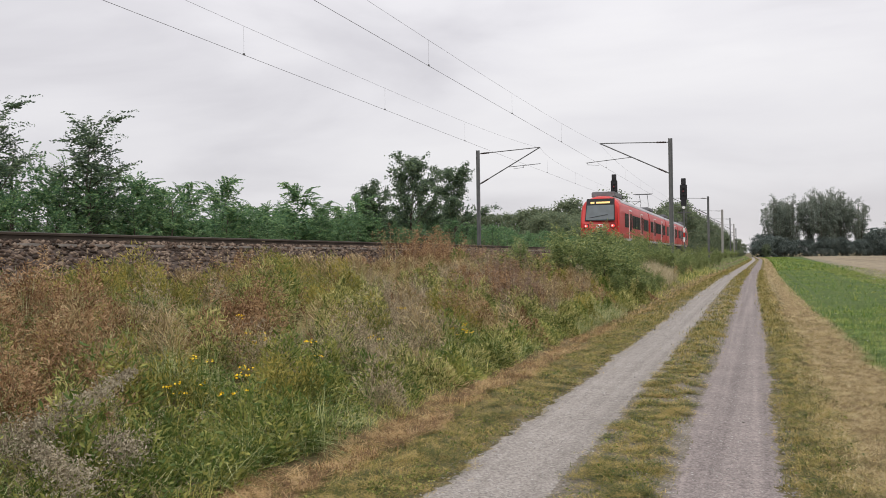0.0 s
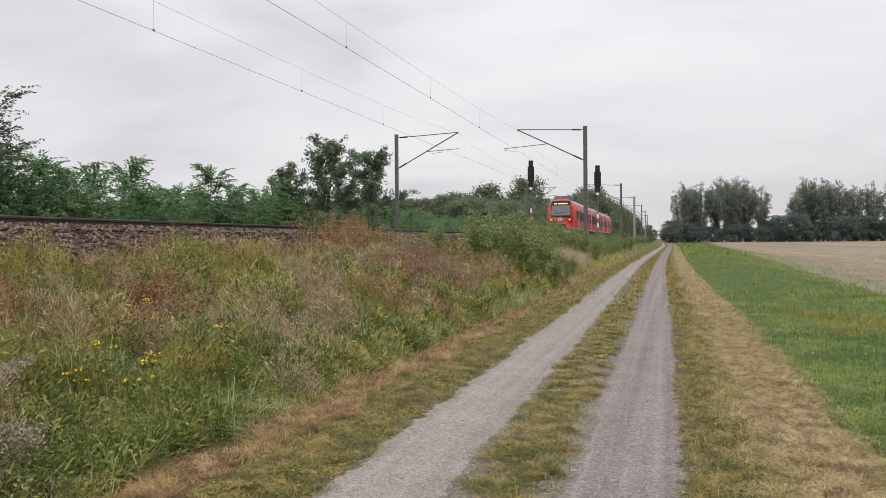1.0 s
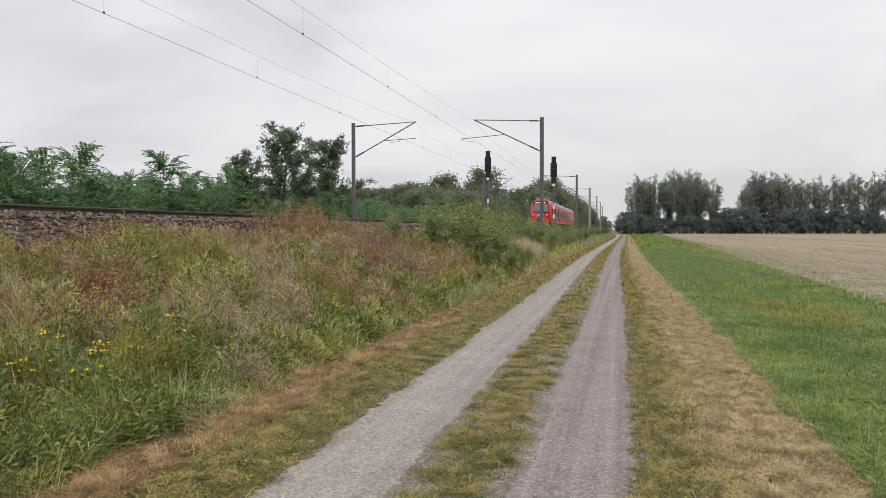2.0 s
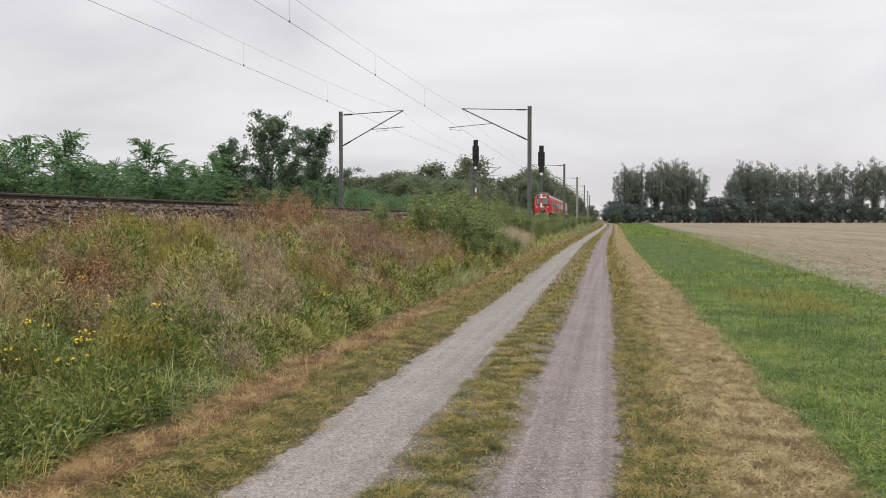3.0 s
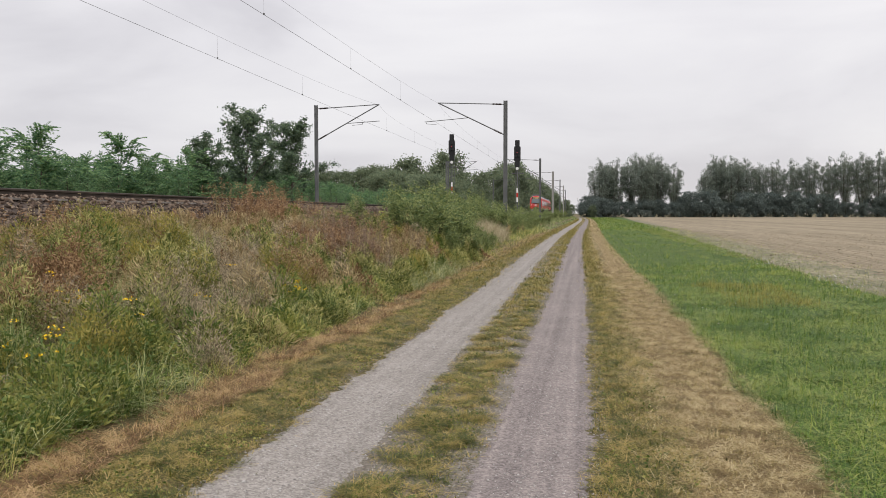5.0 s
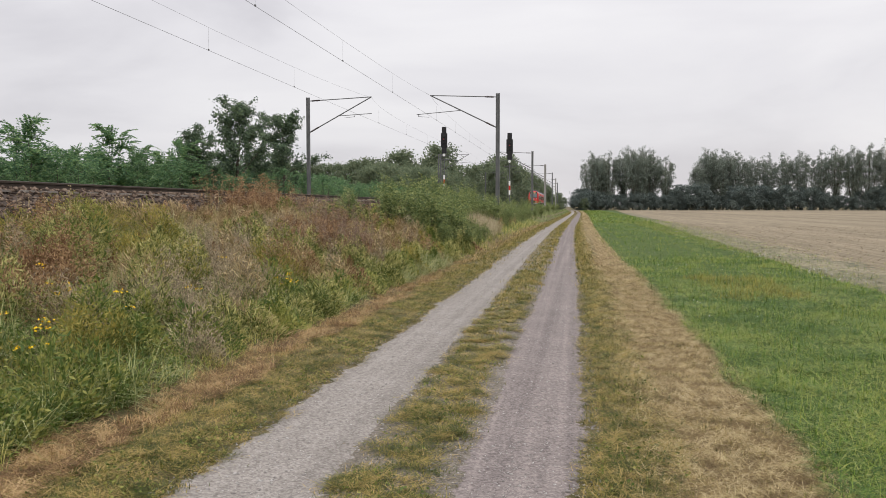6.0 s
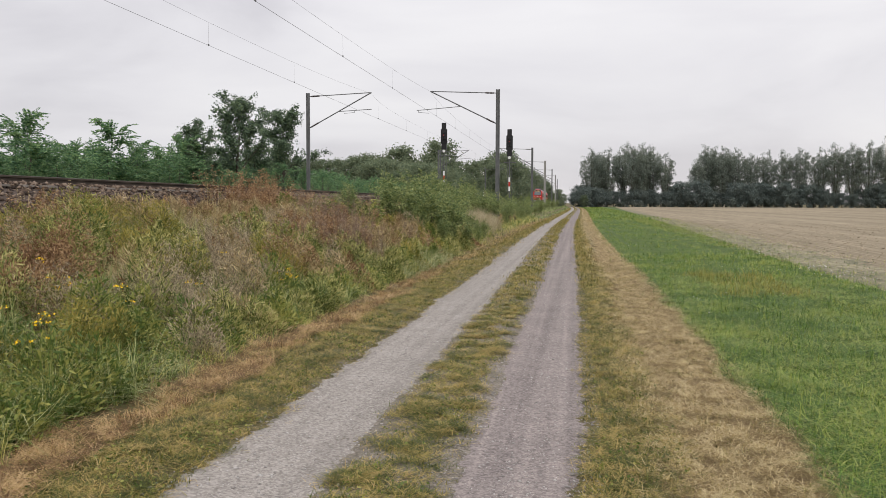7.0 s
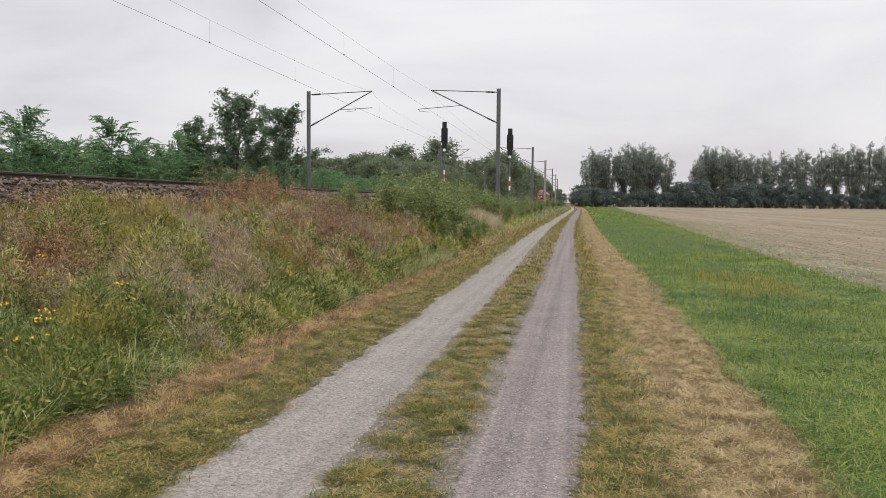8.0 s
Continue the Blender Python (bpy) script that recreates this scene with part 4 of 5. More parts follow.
def slope_clumps():
    """The slope's patchwork of weeds, clump by clump."""
    n = 780
    x, y = rng.uniform(-8.0, -3.6, n), 1.8 + 28 * rng.uniform(0, 1, n) ** 1.15
    pick = 0.7 * lump(x, y, 0.8, 5.0) + 0.35 * lump(x, y, 2.2, 1.0) + rng.uniform(0, 0.35, n)
    pick = np.argsort(np.argsort(pick)) / n
    low, high = (x > -4.9) & (y < 12), x < -6.9
    kind = np.select([low & (pick < 0.22), low & (pick < 0.34), low & (pick < 0.66), high & (pick < 0.4), high & (pick < 0.65), pick < 0.32, pick < 0.48, pick < 0.60, pick < 0.71, pick < 0.87],
                     [1, 3, 0, 4, 5, 0, 1, 2, 3, 4], 5)
    # patches where one weed has taken over
    for px, py, pr, k in ((-5.6, 7.7, 0.55, 2), (-4.7, 14.0, 0.4, 2), (-5.9, 8.5, 0.4, 2), (-4.9, 11.2, 0.5, 3), (-4.6, 9.3, 0.45, 3), (-5.4, 13.3, 0.4, 3), (-4.2, 7.4, 0.35, 1), (-4.2, 5.0, 0.5, 1), (-4.5, 6.2, 0.35, 2), (-4.1, 6.4, 0.3, 5), (-4.9, 8.3, 0.4, 3),
                          (-3.9, 9.8, 0.4, 1), (-4.1, 12.2, 0.5, 1), (-6.3, 11.6, 0.7, 5), (-7.3, 8.0, 0.8, 5), (-7.4, 14.5, 0.9, 4), (-7.2, 18.0, 0.8, 4), (-5.6, 17.8, 1.0, 2), (-6.3, 20.5, 0.9, 3),
                          (-6.6, 6.0, 0.7, 2), (-5.2, 4.6, 0.5, 2), (-5.6, 10.2, 0.5, 0), (-6.6, 9.8, 0.6, 0), (-3.8, 18.5, 0.6, 5)):
        kind = np.where((x - px) ** 2 + ((y - py) / 1.4) ** 2 < pr * pr, k, kind)
    extra = {2: ((-5.93, 8.34), (-5.1, 7.0), (-4.5, 13.3), (-4.6, 17.5), (-5.0, 18.6), (-5.3, 17.2), (-6.0, 19.5), (-4.9, 4.6), (-5.4, 5.3), (-8.0, 19.4), (-7.8, 20.4), (-7.5, 18.7)),
             3: ((-4.79, 6.87), (-4.1, 8.1), (-5.26, 10.2), (-4.95, 10.9), (-5.7, 12.0), (-6.0, 15.6), (-6.4, 16.4), (-4.5, 9.9)),
             1: ((-7.2, 25.0), (-7.0, 24.4), (-7.3, 19.8), (-6.9, 20.8)), 5: ((-7.4, 7.4), (-7.7, 8.6), (-7.2, 9.6), (-7.6, 11.4))}
    made = (("olive_clumps", M_OLIVE, (0.05, 0.12), 0.16, 640, "olive grey green weeds in rounded clumps"),
            ("leafy_clumps", M_FORB, (0.045, 0.11), 0.26, 560, "fresh green weeds in rounded clumps"),
            ("rust_clumps", M_BROWN, (0.03, 0.075), 0.26, 680, "rust brown withered weeds in clumps"),
            ("grey_clumps", M_MAUVE, (0.03, 0.085), 0.15, 720, "grey seeding weeds in clumps"),
            ("straw_clumps", M_TAN, (0.08, 0.2), 0.04, 480, "straw coloured dry grass clumps"),
            ("golden_clumps", M_YELLOWISH, (0.04, 0.09), 0.2, 600, "yellow green goldenrod clumps"))
    for k, (name, mt, leaf, ratio, count, label) in enumerate(made):
        m = kind == k
        cx, cy = x[m], y[m]
        r = rng.uniform(0.15, 0.46, len(cx))
        h = (0.14 + 0.62 * rng.uniform(0, 1, len(cx)) ** 1.3) * np.interp(cx, [-8.3, -6.8], [0.35, 1.0])
        made_here = [domes(cx, cy, r, h, count, leaf, ratio)]
        if k in extra:
            e = np.array(extra[k])
            made_here.append(domes(e[:, 0], e[:, 1], rng.uniform(0.3, 0.5, len(e)), rng.uniform(0.5, 0.72, len(e)), 800, leaf, ratio))
        stuff(name, made_here, mt, label, "weeds")
    stuff("arching_grass", [grass(9000, -6.0, -3.5, 1.8, 24, (0.2, 0.42), (0.004, 0.007), 0.6, 1.7, 220, 0.05, far=1.2),
                            grass(9000, -8.1, -5.0, 2, 26, (0.2, 0.42), (0.004, 0.007), 0.5, 1.4, 260, 0.06)],
          M_PALE, "pale green arching grass blades among the weeds", "tall grass")
    stuff("green_tussocks", [grass(12000, -5.4, -3.5, 1.8, 13, (0.22, 0.5), (0.005, 0.010), 0.6, 1.7, 150, 0.05, far=1.2),
                             grass(9000, -7.0, -4.0, 6, 22, (0.25, 0.5), (0.005, 0.009), 0.55, 1.4, 170, 0.05)],
          M_TUSSOCK, "arching green grass tussocks on the slope", "tall grass")
    stuff("straw_band", [grass(16000, -8.3, -6.6, 3, 30, (0.25, 0.5), (0.004, 0.007), 0.5, 0.7, 900, 0.14, far=1.2)], M_PALE, "pale straw grass below the ballast", "dry grass")
    x, y = scatter(260, -8.7, -7.3, 4, 30)
    stuff("dry_stalks", [forbs(x, y, (0.5, 0.9), (0.012, 0.03), 26, 0.05, 0.35, 0.1, 0.9, 0.15)], M_TAN, "thin dry stalks before the ballast", "weeds")
    x, y = patch(-8.0, 19.4, 0.3, 1.1, 60)
    x2, y2 = patch(-7.7, 22.0, 0.3, 1.2, 50)
    stuff("tall_dock", [forbs(x, y, (0.55, 1.15), (0.025, 0.055), 75, 0.12, 0.35, 0.2, 0.4, 0.2), forbs(x2, y2, (0.4, 0.8), (0.025, 0.05), 70, 0.12, 0.35, 0.2, 0.4, 0.2)],
          M_BROWN, "tall rust brown dock standing up before the rail", "weeds")
    x, y = patch(-4.75, 16.8, 0.3, 0.9, 80)
    x2, y2 = patch(-6.2, 20.6, 0.5, 1.6, 110)
    stuff("tall_brown_stalks", [forbs(x, y, (0.6, 1.05), (0.012, 0.032), 150, 0.09, 0.3, 0.1, 0.4, 0.15), forbs(x2, y2, (0.6, 1.1), (0.012, 0.032), 150, 0.09, 0.3, 0.1, 0.4, 0.15)], M_STALK, "tall grey brown withered stalks", "weeds")
    # bent grey plumes of seeding reed
    line = []
    for a, b, w in (((-4.23, 4.58, 0.85), (-4.21, 3.8, 0.62), 0.05), ((-4.21, 3.8, 0.62), (-4.3, 3.5, 0.5), 0.09), ((-3.95, 3.5, 0.56), (-3.55, 3.46, 0.36), 0.06), ((-3.95, 4.1, 0.48), (-3.8, 4.05, 0.42), 0.06)):
        u = rng.uniform(0, 1, 1900)[:, None]
        q = np.array(a) * (1 - u) + np.array(b) * u + rng.normal(0, 1, (1900, 3)) * w * (0.5 + 1.0 * u) * np.array([1, 1, 0.7])
        line.append(leaves(q, rng.uniform(0.014, 0.034, 1900), 0.4, 0.8))
    stuff("seed_plumes", line, M_PLUME, "bent grey plumes of seeding reed in the weeds", "weeds")
    stuff("pale_grass", [grass(12000, -4.35, -3.45, 15.6, 23.5, (0.25, 0.5), (0.004, 0.008), 0.6, 1.3, 120, 0.10)], M_PALE, "pale green grass at the foot of the slope", "tall grass")
    stuff("yellowed_grass", [grass(6000, 2.5, 4.0, 14.4, 18.8, (0.10, 0.22), (0.005, 0.009), 0.7, 1.6, 260, 0.16)], M_YELLOWISH, "yellowed patch in the grass strip", "grass")


def slope_plants():
    # green tall grass, lusher low on the slope, thinner on top
    low = lambda x, y: 0.42 + 0.6 * lump(x, y, 1.1, 0.9)
    stuff("tall_grass", [grass(16000, -8.2, -3.45, 1.5, 26, (0.15, 0.36), (0.005, 0.010), 0.7, 1.3, 600, 0.06, low),
                         grass(22000, -8.2, -3.5, 1.5, 24, (0.08, 0.22), (0.005, 0.010), 0.9, 1.2),
                         grass(19000, -8.2, -3.45, 24, 75, (0.2, 0.5), (0.005, 0.010), 0.6, 0.9, 3500, 0.2),
                         grass(14000, -4.3, -3.42, 1.5, 30, (0.12, 0.3), (0.004, 0.009), 0.8, 1.6, 420, 0.06, far=1.3)],
          M_TALL, "tall green and yellowing grass on the railway slope", "tall grass")
    stuff("rough_herbage", [grass(16000, -8.2, -3.5, 62, 330, (0.25, 0.6), (0.012, 0.022), 0.7, 1.0, 1900, 0.4, segs=2)],
          M_BUSH, "rough green herbage on the far embankment", "herbage")
    dry = lambda x, y: np.clip(0.25 + 0.2 * (-x - 5) + 0.5 * lump(x, y, 1.1, 2.2), 0.05, 1)
    stuff("dry_grass", [grass(16000, -8.15, -5.0, 1.5, 28, (0.2, 0.5), (0.003, 0.006), 0.45, 0.6, 520, 0.06, dry),
                        grass(11000, -8.5, -4.6, 26, 90, (0.3, 0.65), (0.006, 0.010), 0.25, 0.35, 2500, 0.2, dry)],
          M_TAN, "dry tan grass stalks on the railway slope", "dry grass")
    rx, ry = [], []
    for cx, cy, s, n in ((-8.0, 19.4, 0.5, 60), (-7.6, 15, 0.5, 22), (-5.6, 16, 0.6, 36), (-6.2, 21, 0.7, 60), (-5.2, 20.5, 0.6, 50), (-6.0, 8.6, 0.3, 26), (-7.5, 10, 0.6, 22),
                         (-5.4, 5.0, 0.3, 24), (-6.9, 6.2, 0.5, 26), (-4.7, 12.5, 0.2, 14), (-7.9, 24, 0.6, 36), (-6.4, 5.0, 0.4, 26), (-4.6, 4.0, 0.2, 12)):
        a, b = patch(cx, cy, s * 0.7, s * 1.3, n)
        rx.append(a), ry.append(b)
    a, b = scatter(130, -8.4, -4.2, 2, 60)
    rx, ry = np.concatenate(rx + [a]), np.concatenate(ry + [b])
    ok = (rx < -3.6) & (rx > -8.6)
    stuff("brown_weeds", [forbs(rx[ok], ry[ok], (0.3, 0.85), (0.02, 0.05), 120, 0.13, 0.35, 0.2, 0.3, 0.3)], M_BROWN, "reddish brown withered dock and weeds", "weeds")
    gx, gy = [], []
    for cx, cy, s, n in ((-4.9, 11.2, 0.5, 60), (-5.6, 12.5, 0.5, 50), (-4.5, 8.4, 0.3, 26), (-5.6, 15.5, 0.8, 60), (-6.2, 17.5, 0.5, 45), (-4.3, 4.3, 0.3, 12), (-3.95, 3.4, 0.2, 8),
                         (-6.5, 13.5, 0.6, 40), (-4.6, 7.0, 0.2, 14)):
        a, b = patch(cx, cy, s * 0.6, s, n)
        gx.append(a), gy.append(b)
    a, b = scatter(45, -8.2, -3.9, 2, 40)
    gx, gy = np.concatenate(gx + [a]), np.concatenate(gy + [b])
    ok = (gx < -3.5) & (gx > -8.4)
    stuff("seeding_mugwort", [forbs(gx[ok], gy[ok], (0.3, 0.62), (0.008, 0.02), 230, 0.075, 0.5, 0.1, 0.7, 0.75)], M_MAUVE, "grey mauve weeds gone to seed", "weeds")
    a, b = scatter(1700, -8.3, -3.5, 1.6, 34, 1.2)
    k = 0.4 + 0.8 * lump(a, b, 1.4, 4.0) > rng.uniform(0, 1, len(a))
    c, d = patch(-4.0, 4.5, 0.35, 1.6, 160)
    e, f = patch(-6.6, 22.5, 0.5, 1.0, 60)
    stuff("green_weeds", [forbs(a[k], b[k], (0.15, 0.5), (0.02, 0.055), 46, 0.11, 0.38, 0.1, 0, 0.3),
                          forbs(np.clip(c, -9, -3.5), d, (0.15, 0.36), (0.03, 0.065), 36, 0.12, 0.42, 0.1, 0, 0.3), forbs(e, f, (0.3, 0.8), (0.05, 0.09), 50, 0.16, 0.5)],
          M_FORB, "green leafy weeds among the grass", "weeds")
    a, b = scatter(600, -8.4, -4.3, 2, 40, 1.1)
    k = 0.35 + 0.7 * lump(a, b, 1.8, 6.0) > rng.uniform(0, 1, len(a))
    stuff("yellowing_weeds", [forbs(a[k], b[k], (0.3, 0.7), (0.015, 0.04), 80, 0.12, 0.3, 0.1, 0.4, 0.3)], M_YELLOWISH, "yellowing goldenrod and tansy stalks", "weeds")
    # tansy heads
    fx, fy = [], []
    for cx, cy, n in ((-3.95, 5.6, 6), (-4.15, 6.9, 3), (-4.55, 6.5, 4), (-3.85, 10.6, 9), (-4.3, 5.3, 4), (-4.0, 8.0, 2), (-3.75, 5.0, 2), (-4.75, 10.4, 2), (-4.1, 4.9, 3), (-5.1, 7.2, 2)):
        a, b = patch(cx, cy, 0.07, 0.12, n)
        fx.append(a), fy.append(b)
    fx, fy = np.concatenate(fx), np.concatenate(fy)
    base = on_ground(fx, fy)
    hh = rng.uniform(0.44, 0.64, len(fx))
    heads = base + np.stack([0 * hh, 0 * hh, hh], -1)
    i = np.repeat(np.arange(len(fx)), 7)
    hp = heads[i] + rng.normal(0, 1, (len(i), 3)) * np.array([0.022, 0.022, 0.008])
    stuff("tansy_stems", [ribbons(base, hh, np.full(len(fx), 0.006), fx * 9, np.full(len(fx), 0.02), np.full(len(fx), 0.0), 2)], M_FORB, "green tansy stems", "wild flowers")
    stuff("tansy_flowers", [leaves(hp, np.full(len(i), 0.02), 0.9, 0.25)], M_FLOWER, "yellow tansy flower heads in the weeds", "wild flowers")


def verge_plants():
    tufts = lambda x, y: 0.85 + 0.9 * lump(x, y, 0.45, 1.7)
    mown = [grass(60000, -3.25, -2.20, 3.2, 22, (0.02, 0.07), (0.0025, 0.006), 0.95, 1.8, 900, 0.06, segs=2, far=1.5),
            grass(66000, -3.25, -2.20, 3.2, 22, (0.04, 0.10), (0.003, 0.0065), 1.2, 0.3, 1000, 0.07, segs=2, far=1.5),
            grass(24000, -3.3, -2.2, 15, 80, (0.05, 0.11), (0.006, 0.01), 0.7, 0.9, 1800, 0.12, segs=2, far=1.5, keep=lambda x, y: np.clip((y - 14) / 9, 0, 1)),
            grass(6000, -3.2, -2.2, 60, 250, (0.06, 0.14), (0.01, 0.016), 0.5, 0.8, segs=2),
            grass(46000, -1.31, -0.76, 2.5, 20, (0.025, 0.08), (0.0025, 0.006), 0.98, 1.9, 300, 0.055, segs=2, far=1.5, keep=tufts),
            grass(62000, -1.31, -0.76, 2.5, 20, (0.04, 0.11), (0.003, 0.0065), 1.2, 0.3, 300, 0.065, segs=2, far=1.5, keep=tufts),
            grass(9000, -1.36, -0.68, 2.5, 20, (0.02, 0.06), (0.004, 0.007), 0.95, 1.2, 300, 0.04, segs=2, far=1.5),
            grass(34000, -1.34, -0.70, 13, 80, (0.04, 0.11), (0.005, 0.009), 0.8, 1.0, 1500, 0.08, segs=2, far=1.6, keep=lambda x, y: np.clip((y - 12) / 9, 0, 1)),
            grass(5000, -1.34, -0.70, 60, 300, (0.06, 0.13), (0.01, 0.016), 0.5, 0.8, segs=2),
            grass(40000, 0.13, 0.62, 3.6, 22, (0.02, 0.08), (0.0025, 0.006), 0.95, 1.8, 420, 0.06, segs=2, far=1.5),
            grass(46000, 0.13, 0.66, 3.6, 22, (0.04, 0.10), (0.003, 0.0065), 1.2, 0.3, 420, 0.07, segs=2, far=1.5),
            grass(26000, 0.45, 1.4, 2.5, 22, (0.03, 0.08), (0.0025, 0.005), 0.9, 1.2, 260, 0.07, segs=2, far=1.4),
            grass(20000, 0.10, 0.6, 15, 80, (0.04, 0.11), (0.006, 0.01), 0.7, 0.9, 1200, 0.08, segs=2, far=1.5, keep=lambda x, y: np.clip((y - 14) / 9, 0, 1)),
            grass(5000, 0.10, 1.4, 70, 300, (0.05, 0.11), (0.01, 0.016), 0.5, 0.8, segs=2)]
    tiny = []
    for k, x0, x1 in ((7000, -2.95, -2.2), (3500, -1.3, -0.76), (3500, 0.15, 0.7)):
        x, y = scatter(k, x0, x1, 2.5, 20, 1.6)
        ok = lump(x, y, 0.35, 6.0) > 0.1
        p = on_ground(x[ok], y[ok])
        p[:, 2] += rng.uniform(0.01, 0.05, len(p))
        tiny.append(leaves(p, rng.uniform(0.012, 0.028, len(p)), 0.7, 0.4))
    stuff("clover", tiny, M_FORB, "small green clover and plantain leaves in the trodden grass", "low weeds")
    stuff("mown_grass", mown, M_SHORT, "short trodden grass along and between the wheel tracks", "short grass")
    flat = dict(lean=1.25, curl=0.15, segs=2)
    thin = lambda x, y: np.clip((x - 0.3 + 0.12 * lump(x, y, 0.8, 2.0)) / 0.45, 0.15, 1)
    stuff("cut_hay", [grass(150000, 0.30, 1.55, 2.5, 22, (0.04, 0.12), (0.0022, 0.0045), keep=thin, far=1.6, **flat),
                      grass(14000, 0.35, 1.42, 20, 90, (0.10, 0.25), (0.005, 0.009), keep=thin, far=1.2, **flat),
                      grass(4000, 0.4, 1.4, 80, 300, (0.12, 0.3), (0.012, 0.02), **flat)],
          M_HAY, "dry straw coloured cut grass lying in a strip", "cut grass")
    stuff("brown_cuttings", [grass(70000, -3.52, -2.80, 2.5, 24, (0.05, 0.16), (0.003, 0.0065), far=1.4, keep=lambda x, y: np.clip(0.7 + 0.9 * lump(x, y, 0.45, 3.3), 0.06, 1) * (np.abs(x + 3.2 - 0.16 * lump(y, 0 * y, 0.9, 1.0)) < 0.25 + 0.08 * lump(y, 0 * y, 0.3, 4.0)) * np.interp(y, [9, 15], [1, 0.3]), **flat),
                             grass(30000, -3.5, -2.95, 2.5, 20, (0.05, 0.14), (0.003, 0.007), 1 - 1e-6, 2.2, 130, 0.08, segs=2, far=1.3),
                             grass(5000, -3.6, -2.8, 22, 80, (0.10, 0.25), (0.006, 0.01), **flat)],
          M_RUSTHAY, "brown withered cuttings along the foot of the slope", "cut grass")
    edge = lambda x, y: x > 1.44 + 0.10 * lump(y, 0 * y, 0.8, 1.0) + 0.05 * lump(y, 0 * y, 0.25, 2.0)
    stuff("lush_grass", [grass(60000, 1.36, 4.9, 3.5, 13, (0.05, 0.14), (0.0035, 0.0075), 1 - 1e-6, 2.4, segs=2, far=1.3, keep=edge),
                         grass(80000, 1.36, 5.2, 3.5, 18, (0.08, 0.2), (0.004, 0.009), 1.2, 0.5, 2200, 0.12, segs=2, far=1.5, keep=edge),
                         grass(120000, 1.36, 5.5, 3.5, 26, (0.10, 0.24), (0.003, 0.0065), 0.85, 2.6, 1300, 0.13, segs=3, far=1.7, keep=lambda x, y: edge(x, y) * (0.7 + 0.5 * lump(x, y, 1.2, 4.0))),
                         grass(50000, 1.35, 7.6, 13, 90, (0.07, 0.17), (0.006, 0.011), 0.85, 1.2, 6000, 0.15, segs=2, far=1.7, keep=lambda x, y: (x < 5.55 + 0.033 * np.clip(y - 15, 0, None) + 0.22 * lump(y, 0 * y, 0.6, 3.0)) * np.clip((y - 12) / 10, 0, 1) * (0.75 + 0.4 * lump(x, y, 2.2, 4.0))),
                         grass(9000, 1.4, 9.0, 80, 320, (0.12, 0.26), (0.02, 0.035), 0.5, 0.8, segs=2, far=1.1)],
          M_LUSH, "lush bright green grass strip beside the field", "grass")
    stuff("field_edge_weeds", [grass(40000, 5.3, 10, 8, 90, (0.06, 0.14), (0.006, 0.011), 0.9, 1.0, 3000, 0.2, far=1.4, keep=lambda x, y: np.clip(1.2 - (x - 5.4 - 0.03 * y) / 2.4, 0, 1))], M_OLIVE, "grey green low weeds on the field's edge", "weeds")
    stuff("field_weeds", [grass(40000, 5.15, 9.5, 9, 80, (0.06, 0.14), (0.006, 0.011), 0.8, 0.9, 3800, 0.16, far=1.4, keep=lambda x, y: np.clip(1.0 - (x - 5.3 - 0.03 * np.clip(y - 15, 0, None)) / 1.6, 0.03, 1)),
                         grass(16000, 5.7, 7.8, 8, 50, (0.04, 0.11), (0.005, 0.010), 0.8, 1.1, 1500, 0.12, far=1.4, keep=lambda x, y: np.clip(1.1 - (x - 5.7) / 2.0, 0, 1))],
          M_LUSH, "sparse green seedlings on the field's edge", "weeds")
    x, y = (np.concatenate(q) for q in zip(scatter(420, 1.6, 6.4, 8, 45, 1.2), scatter(900, 5.0, 6.0, 10, 60, 1.2)))
    p = on_ground(x, y) + np.array([0, 0, 0.13])
    stuff("daisies", [leaves(p[(lump(x, y, 1.5, 1.0) > 0.1)], np.full(int((lump(x, y, 1.5, 1.0) > 0.1).sum()), 0.022), 0.9, 0.3)], M_DAISY,
          "tiny white flowers in the grass", "wild flowers")


def road_stones():
    n = 34000
    y = 2.5 + 20 * rng.uniform(0, 1, n) ** 1.7
    left = rng.uniform(0, 1, n) < 0.5
    u = rng.beta(0.8, 0.8, n)
    x = np.where(left, -2.3 + 1.12 * u, -0.88 + 1.06 * u)
    z = ground_z(x, y) + 0.009
    rocks("road_stones", np.stack([x, y, z], -1), rng.gamma(1.3, 0.0022, n) + 0.002, M_STONE, 0.6)
    tagged(bpy.data.objects["road_stones"], "loose pale pebbles on the wheel tracks", "pebbles", kind="stuff")
    n = 16000
    y = 8 + 60 * rng.uniform(0, 1, n) ** 1.4
    x = rng.uniform(5.5, 30, n)
    rocks("field_clods", np.stack([x, y, ground_z(x, y) + 0.036], -1), rng.gamma(2.0, 0.008, n) + 0.006, M_CLOD, 0.6)
    tagged(bpy.data.objects["field_clods"], "dry earth clods on the bare field", "clods", kind="stuff")


